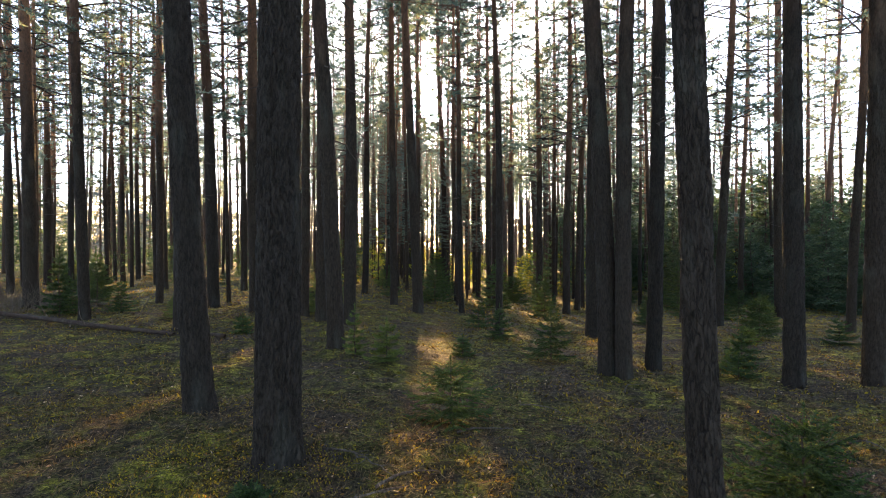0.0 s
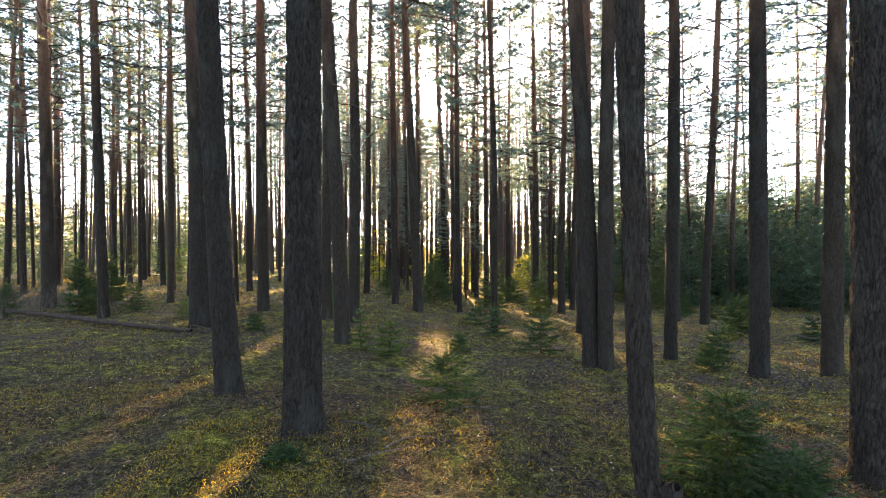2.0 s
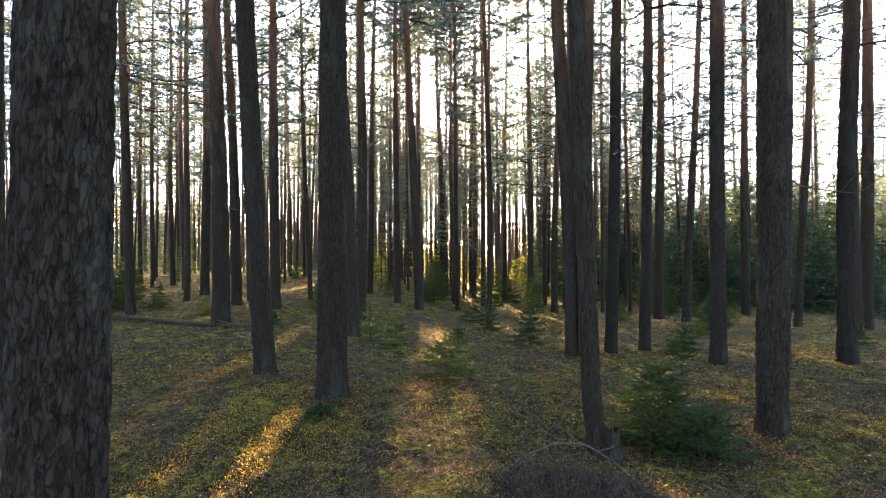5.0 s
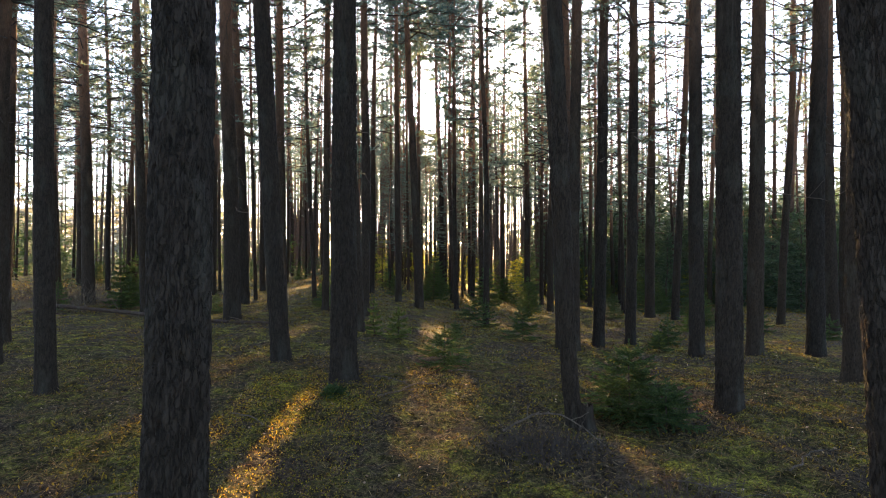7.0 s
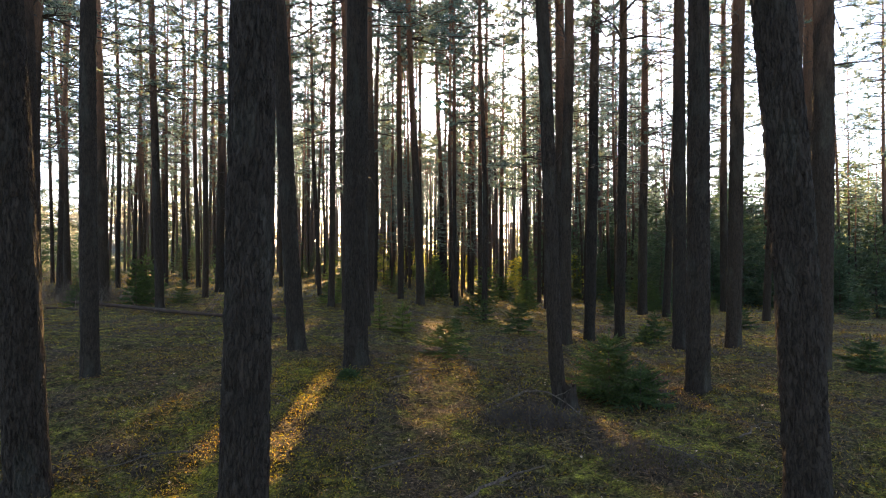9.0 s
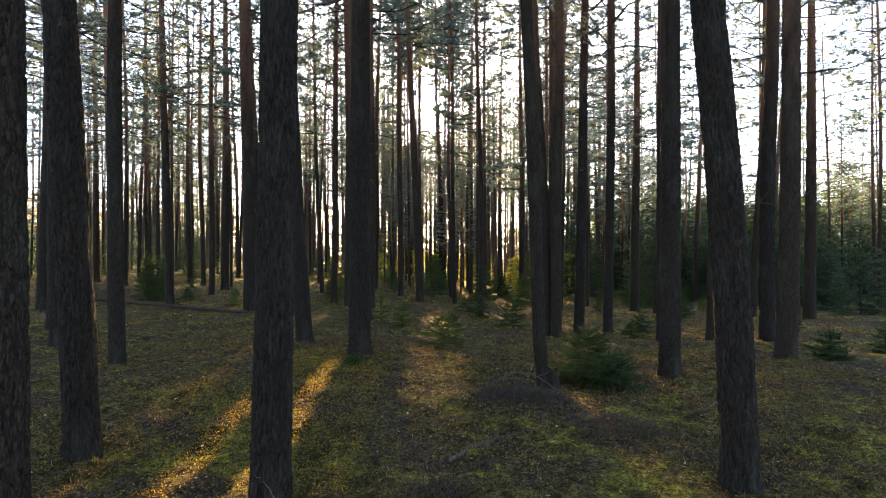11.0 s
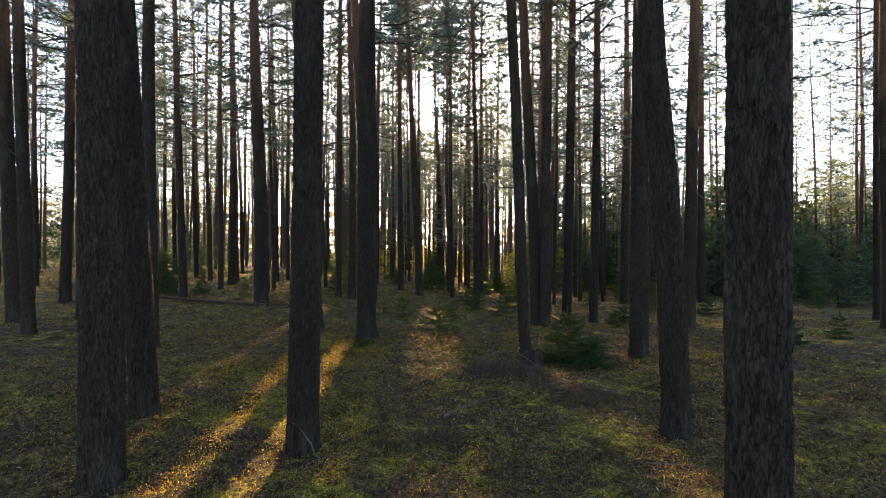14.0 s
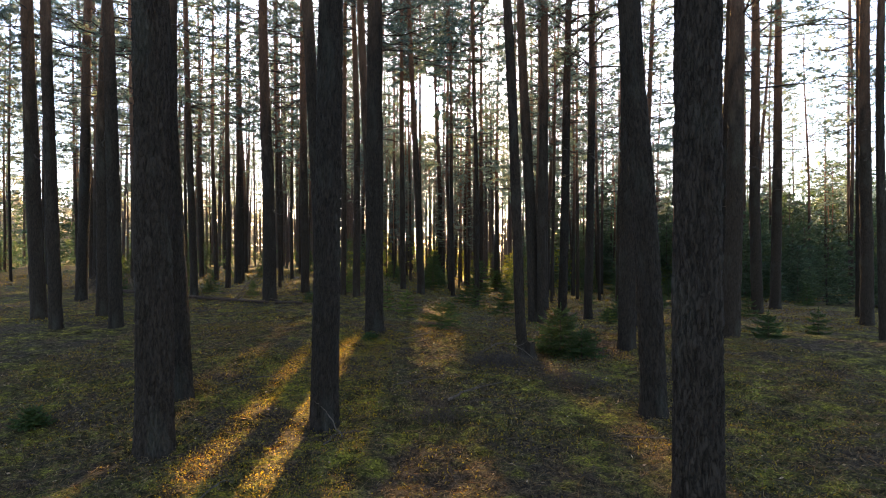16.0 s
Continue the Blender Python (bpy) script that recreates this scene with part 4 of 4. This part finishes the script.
# ---- low growth on the floor: mosses, berry leaves, dead leaves ----
def scatter(name, count, xs, ys, seed, mat, length, width, lift, stand, label, cat, gate=0.0):
    rng = np.random.default_rng(seed)
    x, y = rng.uniform(*xs, count), rng.uniform(*ys, count)
    keep = fbm(x * 1.1 + 3, y * 1.1 + 8, 3, 77) + 0.4 * rng.random(count) > gate
    x, y = x[keep], y[keep]
    n = len(x)
    z = land(x, y) + tufts_of_moss(x, y)
    root = np.stack([x, y, z + rng.uniform(*lift, n)], axis=1)
    way = rng.normal(0, 1, (n, 3))
    way[:, 2] = np.abs(way[:, 2]) * stand
    way /= np.linalg.norm(way, axis=1, keepdims=True)
    side = np.cross(way, rng.normal(0, 1, (n, 3)))
    side /= np.linalg.norm(side, axis=1, keepdims=True)
    ln, wd = rng.uniform(*length, n)[:, None], rng.uniform(*width, n)[:, None]
    v = np.stack([root, root + way * ln * 0.5 + side * wd * 0.5, root + way * ln, root + way * ln * 0.5 - side * wd * 0.5], axis=1).reshape(-1, 3)
    ob = new(name, mesh_of(name, v, np.arange(len(v)).reshape(-1, 4), [mat]))
    return tagged(ob, label, cat, kind="stuff")


scatter("moss_sprigs", 100000, (-6.5, 6.5), (-5, 7), 1, HERB, (0.02, 0.05), (0.008, 0.018), (-0.004, 0.016), 1.0, "feathery green moss and berry leaves covering the floor", "moss", 0.70)
scatter("heath_sprigs", 52000, (-6.5, 6.5), (-5, 7), 21, HEATH, (0.02, 0.06), (0.004, 0.011), (-0.004, 0.014), 1.1, "short dry brown sprigs between cushions of moss", "heath")
scatter("heath_sprigs", 22000, (-14, 14), (7, 19), 22, HEATH, (0.03, 0.08), (0.008, 0.018), (-0.004, 0.02), 1.1, "short dry brown sprigs between cushions of moss", "heath")
scatter("moss_sprigs", 40000, (-14, 14), (7, 20), 2, HERB, (0.03, 0.08), (0.012, 0.03), (-0.008, 0.02), 0.9, "feathery green moss and berry leaves covering the floor", "moss", 0.68)
scatter("moss_sprigs", 24000, (-30, 26), (20, 46), 6, HERB, (0.05, 0.14), (0.02, 0.05), (-0.02, 0.04), 1.0, "low green growth on the floor among far trunks", "low growth", 0.42)
scatter("bilberry_leaves", 12000, (-6.5, 6.5), (-5, 7), 11, BERRY, (0.010, 0.022), (0.006, 0.012), (0.0, 0.05), 1.3, "small yellowing bilberry leaves over the moss", "bilberry leaves", 0.55)
scatter("bilberry_leaves", 4000, (-12, 12), (7, 18), 12, BERRY, (0.015, 0.03), (0.008, 0.016), (0.0, 0.07), 1.3, "small yellowing bilberry leaves over the moss", "bilberry leaves", 0.55)
# extra leaves along the sun streak; their golden colour brightens it
scatter("bilberry_leaves", 18000, (-2.4, -0.7), (-3.6, 4.8), 13, BERRY, (0.010, 0.022), (0.006, 0.012), (0.0, 0.06), 1.3, "patch of small golden bilberry leaves that brightens the sun streak", "bilberry leaves", 0.3)
scatter("needle_litter", 46000, (-6.5, 6.5), (-5, 7), 5, LITTER, (0.04, 0.13), (0.003, 0.007), (0.0, 0.03), 0.3, "dry brown needles and twig bits on the moss", "needle litter")
scatter("dry_stems", 22000, (-6.5, 6.5), (-5, 7), 31, STRAW, (0.04, 0.11), (0.002, 0.004), (-0.004, 0.02), 0.9, "thin bent straw-coloured stems over the moss", "dry stems", 0.5)
scatter("dead_leaves", 2600, (-7, 7), (-5, 9), 3, PALE, (0.02, 0.055), (0.01, 0.024), (0.0, 0.015), 0.25, "scattered pale brown dead leaves on the moss", "dead leaves")


# ---- fallen wood ----
def wander(a, b, n, wiggle, rng, lift=0.0):
    """A crooked line over the ground from a to b."""
    t = np.linspace(0, 1, n)
    x = a[0] + (b[0] - a[0]) * t
    y = a[1] + (b[1] - a[1]) * t
    size = math.hypot(b[0] - a[0], b[1] - a[1])
    x = x + np.cumsum(rng.normal(0, wiggle, n)) * size / n
    y = y + np.cumsum(rng.normal(0, wiggle, n)) * size / n
    z = np.array([land_at(u, v) for u, v in zip(x, y)])
    z = np.convolve(np.pad(z, 2, mode="edge"), np.ones(5) / 5, mode="valid") + lift * np.sin(np.pi * t)
    return np.stack([x, y, z], axis=1)


def fallen_branch(a, b, r, seed, twigs=5, mat=None, lift=0.03, label="bare fallen branch lying on the moss", rise=0.0):
    rng = np.random.default_rng(seed)
    p = wander(a, b, 10, 0.28, rng, lift) + np.array([0, 0, r * 0.8 + 0.015])
    p[:, 2] += rise * np.linspace(0, 1, 10)
    heap = Heap()
    heap.add(*tube(p, np.linspace(r, r * 0.3, 10), 6))
    reach = np.linalg.norm(p[-1] - p[0])
    for k in range(twigs):
        i = rng.integers(2, 10)
        way = (p[min(9, i + 1)] - p[i - 1]) * 1.2 + rng.normal(0, 0.22, 3) * reach
        way[2] = abs(way[2]) * 0.5
        q = p[i] + np.outer(np.linspace(0, 1, 5), way * rng.uniform(0.25, 0.55)) + np.cumsum(rng.normal(0, 0.01, (5, 3)), axis=0) * (np.arange(5) > 0)[:, None]
        heap.add(*tube(q, np.linspace(r * 0.5, r * 0.15, 5), 4))
    origin = p.mean(axis=0)
    heap.v = [v - origin for v in heap.v]
    ob = tagged(new("fallen_branch", heap.mesh("fallen_branch", mat or DRYWOOD, True)), label, "branch", "fallen branches")
    ob.location = origin
    return ob


fallen_branch((0.62, 2.62), (1.50, 2.12), 0.013, 1, 7, lift=0.27, label="pale crooked dead branch arching over a dry brown mound")
fallen_branch((0.12, 0.30), (0.86, 0.86), 0.017, 2, 3, rise=0.08, label="thick broken stick lying on needles")
fallen_branch((1.75, 1.55), (2.55, 0.92), 0.009, 3, 9, lift=0.12, label="forked grey dead branch lying in moss")
fallen_branch((-0.95, 4.75), (-0.30, 4.15), 0.010, 4, 6, label="bare crossed branches at the foot of a pine")
fallen_branch((-0.45, 4.0), (-0.05, 4.35), 0.013, 5, 2)
fallen_branch((-0.75, 3.75), (-0.32, 3.95), 0.011, 6, 4)
fallen_branch((3.9, 5.7), (4.1, 5.45), 0.012, 7, 1, lift=0.06, label="short pale curved stick on the moss")
fallen_branch((2.5, 8.0), (2.95, 8.5), 0.012, 8, 2)
fallen_branch((-0.98, -0.86), (-1.28, -0.60), 0.010, 9, 1, lift=0.02, rise=0.26, label="thin dry stick leaning at the foot of a pine")
fallen_branch((0.15, 5.4), (0.7, 5.9), 0.012, 10, 3)
fallen_branch((0.9, 6.9), (1.3, 6.6), 0.010, 11, 2)
fallen_branch((-1.9, -2.3), (-1.75, -2.0), 0.009, 12, 1, lift=0.08)
fallen_branch((-2.3, 1.2), (-3.0, 0.9), 0.010, 13, 5)
fallen_branch((-1.15, -1.15), (-0.75, -0.75), 0.009, 14, 3)
fallen_branch((1.9, -0.9), (2.7, -1.3), 0.008, 15, 5)
fallen_branch((-0.6, 0.9), (0.0, 1.3), 0.008, 16, 4)
fallen_branch((3.0, 1.9), (3.7, 2.3), 0.009, 17, 4)
fallen_branch((-2.2, 3.1), (-1.7, 2.5), 0.009, 18, 3)
fallen_branch((2.88, -0.72), (3.0, -0.64), 0.010, 19, 1, mat=TWIG, lift=0.0, rise=0.2, label="short dark broken twig standing up from the moss")


def brush(x, y, size, height, count, seed, mat, label):
    """A heap of thin dry twigs."""
    rng = np.random.default_rng(seed)
    heap = Heap()
    for _ in range(count):
        a, d = rng.uniform(0, 2 * math.pi), size * math.sqrt(rng.random())
        u, v = x + d * math.cos(a), y + d * math.sin(a) * 0.7
        p0 = np.array([u, v, land_at(u, v)])
        way = rng.normal(0, 0.5, 3) * np.array([1, 1, 0.3]) + np.array([0, 0, 0.9])
        way *= height * rng.uniform(0.4, 1.1) * (1.15 - d / size * 0.6)
        bend = rng.normal(0, 0.25, 3) * height
        t = np.linspace(0, 1, 4)[:, None]
        heap.add(*tube(p0 - np.array([x, y, 0]) + way * t + bend * t * t, np.linspace(0.003, 0.001, 4) * (1 + 2 * height), 3))
    ob = tagged(new("dry_brush", heap.mesh("dry_brush", mat)), label, "dry brush", kind="stuff")
    ob.location = (x, y, 0)
    return ob


brush(1.0, 2.15, 0.55, 0.20, 700, 1, TWIG, "low mound of dry brown heather twigs")
brush(0.0, -0.2, 0.33, 0.15, 260, 2, TWIG, "small clump of dry dark twigs")
brush(1.85, 1.25, 0.5, 0.17, 380, 3, TWIG, "patch of dry brown heather")
brush(-13.0, 18.2, 2.4, 0.8, 420, 4, DRYWOOD, "tangle of dead branches beside a fallen trunk")
brush(-15.5, 20.5, 2.0, 1.0, 300, 5, TWIG, "tangle of dead branches beside a fallen trunk")
brush(-1.2, 4.55, 0.5, 0.12, 240, 6, TWIG, "dry twigs round the foot of a pine")


def fallen_tree(a, b, r0, r1, seed, label, stubs=16, lift=0.0):
    rng = np.random.default_rng(seed)
    thing = tagged(new("fallen_tree"), label, "fallen tree")
    p = wander(a, b, 40, 0.05, rng)
    p[:, 2] += r0 * 0.7 + np.linspace(lift, 0, 40)
    origin = p.mean(axis=0)
    thing.location = origin
    heap = Heap()
    heap.add(*tube(p - origin, np.linspace(r0, r1, 40) * (1 + 0.05 * rng.normal(0, 1, 40)), 12))
    part("log", heap.mesh("log", DEADBARK, True), thing)
    for k in range(stubs):
        i = int(rng.integers(3, 38))
        way = rng.normal(0, 0.42, 3) * np.array([1, 1, 0.8]) + np.array([0, 0, (-0.12, 0.15)[k % 2]])
        twig = Heap()
        t = np.linspace(0, 1, 5)[:, None]
        twig.add(*tube(p[i] - origin + way * t * rng.uniform(0.5, 1.1) + rng.normal(0, 0.2, 3) * t * t, np.linspace(0.02, 0.005, 5), 5))
        part("branch_stub", twig.mesh("branch_stub", DRYWOOD, True), thing)
    return thing


fallen_tree((-12.3, 15.5), (-5.5, 12.1), 0.062, 0.048, 3, "long thin fallen pine trunk with bare stubs", 18, 0.16)
fallen_tree((-5.3, 12.05), (-4.38, 11.8), 0.05, 0.045, 6, "short broken end of a fallen pine trunk", 1)
fallen_tree((-12.8, 15.0), (-11.3, 14.6), 0.035, 0.02, 4, "thin fallen pole lying in moss", 5)


def stump(x, y, r, height, seed):
    """A short broken stump with a splintered top."""
    rng = np.random.default_rng(seed)
    sides = 30
    th = np.linspace(0, 2 * np.pi, sides, endpoint=False)
    zs = np.linspace(-0.15, height, 16)
    z, t = np.meshgrid(zs, th, indexing="ij")
    ragged = height * (0.75 + 0.45 * fbm(np.cos(t) * 2 + 5, np.sin(t) * 2 + 5, 3, seed))
    zz = np.where(z > 0, z / height * ragged, z)
    rad = r * (1 + 0.45 * np.exp(-np.clip(z, 0, None) / 0.08)) + 0.018 * (bark_relief(t, z, 13, seed) - 0.5)
    v = np.stack([rad * np.cos(t), rad * np.sin(t), zz], axis=-1).reshape(-1, 3)
    i, j = np.meshgrid(np.arange(15), np.arange(sides), indexing="ij")
    k = (j + 1) % sides
    f = np.stack([i * sides + j, i * sides + k, (i + 1) * sides + k, (i + 1) * sides + j], axis=-1).reshape(-1, 4)
    thing = tagged(new("stump"), "short broken stump with splintered top beside a thin pine", "stump")
    thing.matrix_basis = pose(x, y, land_at(x, y), 0, -4, 0)
    part("stump_bark", mesh_of("stump_bark", v, f, [BARK], True), thing)
    core = Heap()
    for _ in range(24):
        a, d = rng.uniform(0, 2 * math.pi), r * 0.8 * math.sqrt(rng.random())
        top = height * rng.uniform(0.6, 1.05)
        q = np.array([[d * math.cos(a), d * math.sin(a), 0.02], [d * math.cos(a) * 1.02, d * math.sin(a) * 1.02, top]])
        core.add(*tube(q, [r * 0.22, r * 0.06], 5))
    tagged(part("broken_core", core.mesh("broken_core", DRYWOOD), thing), kind="stuff")
    return thing


stump(1.58, 3.12, 0.085, 0.30, 5)
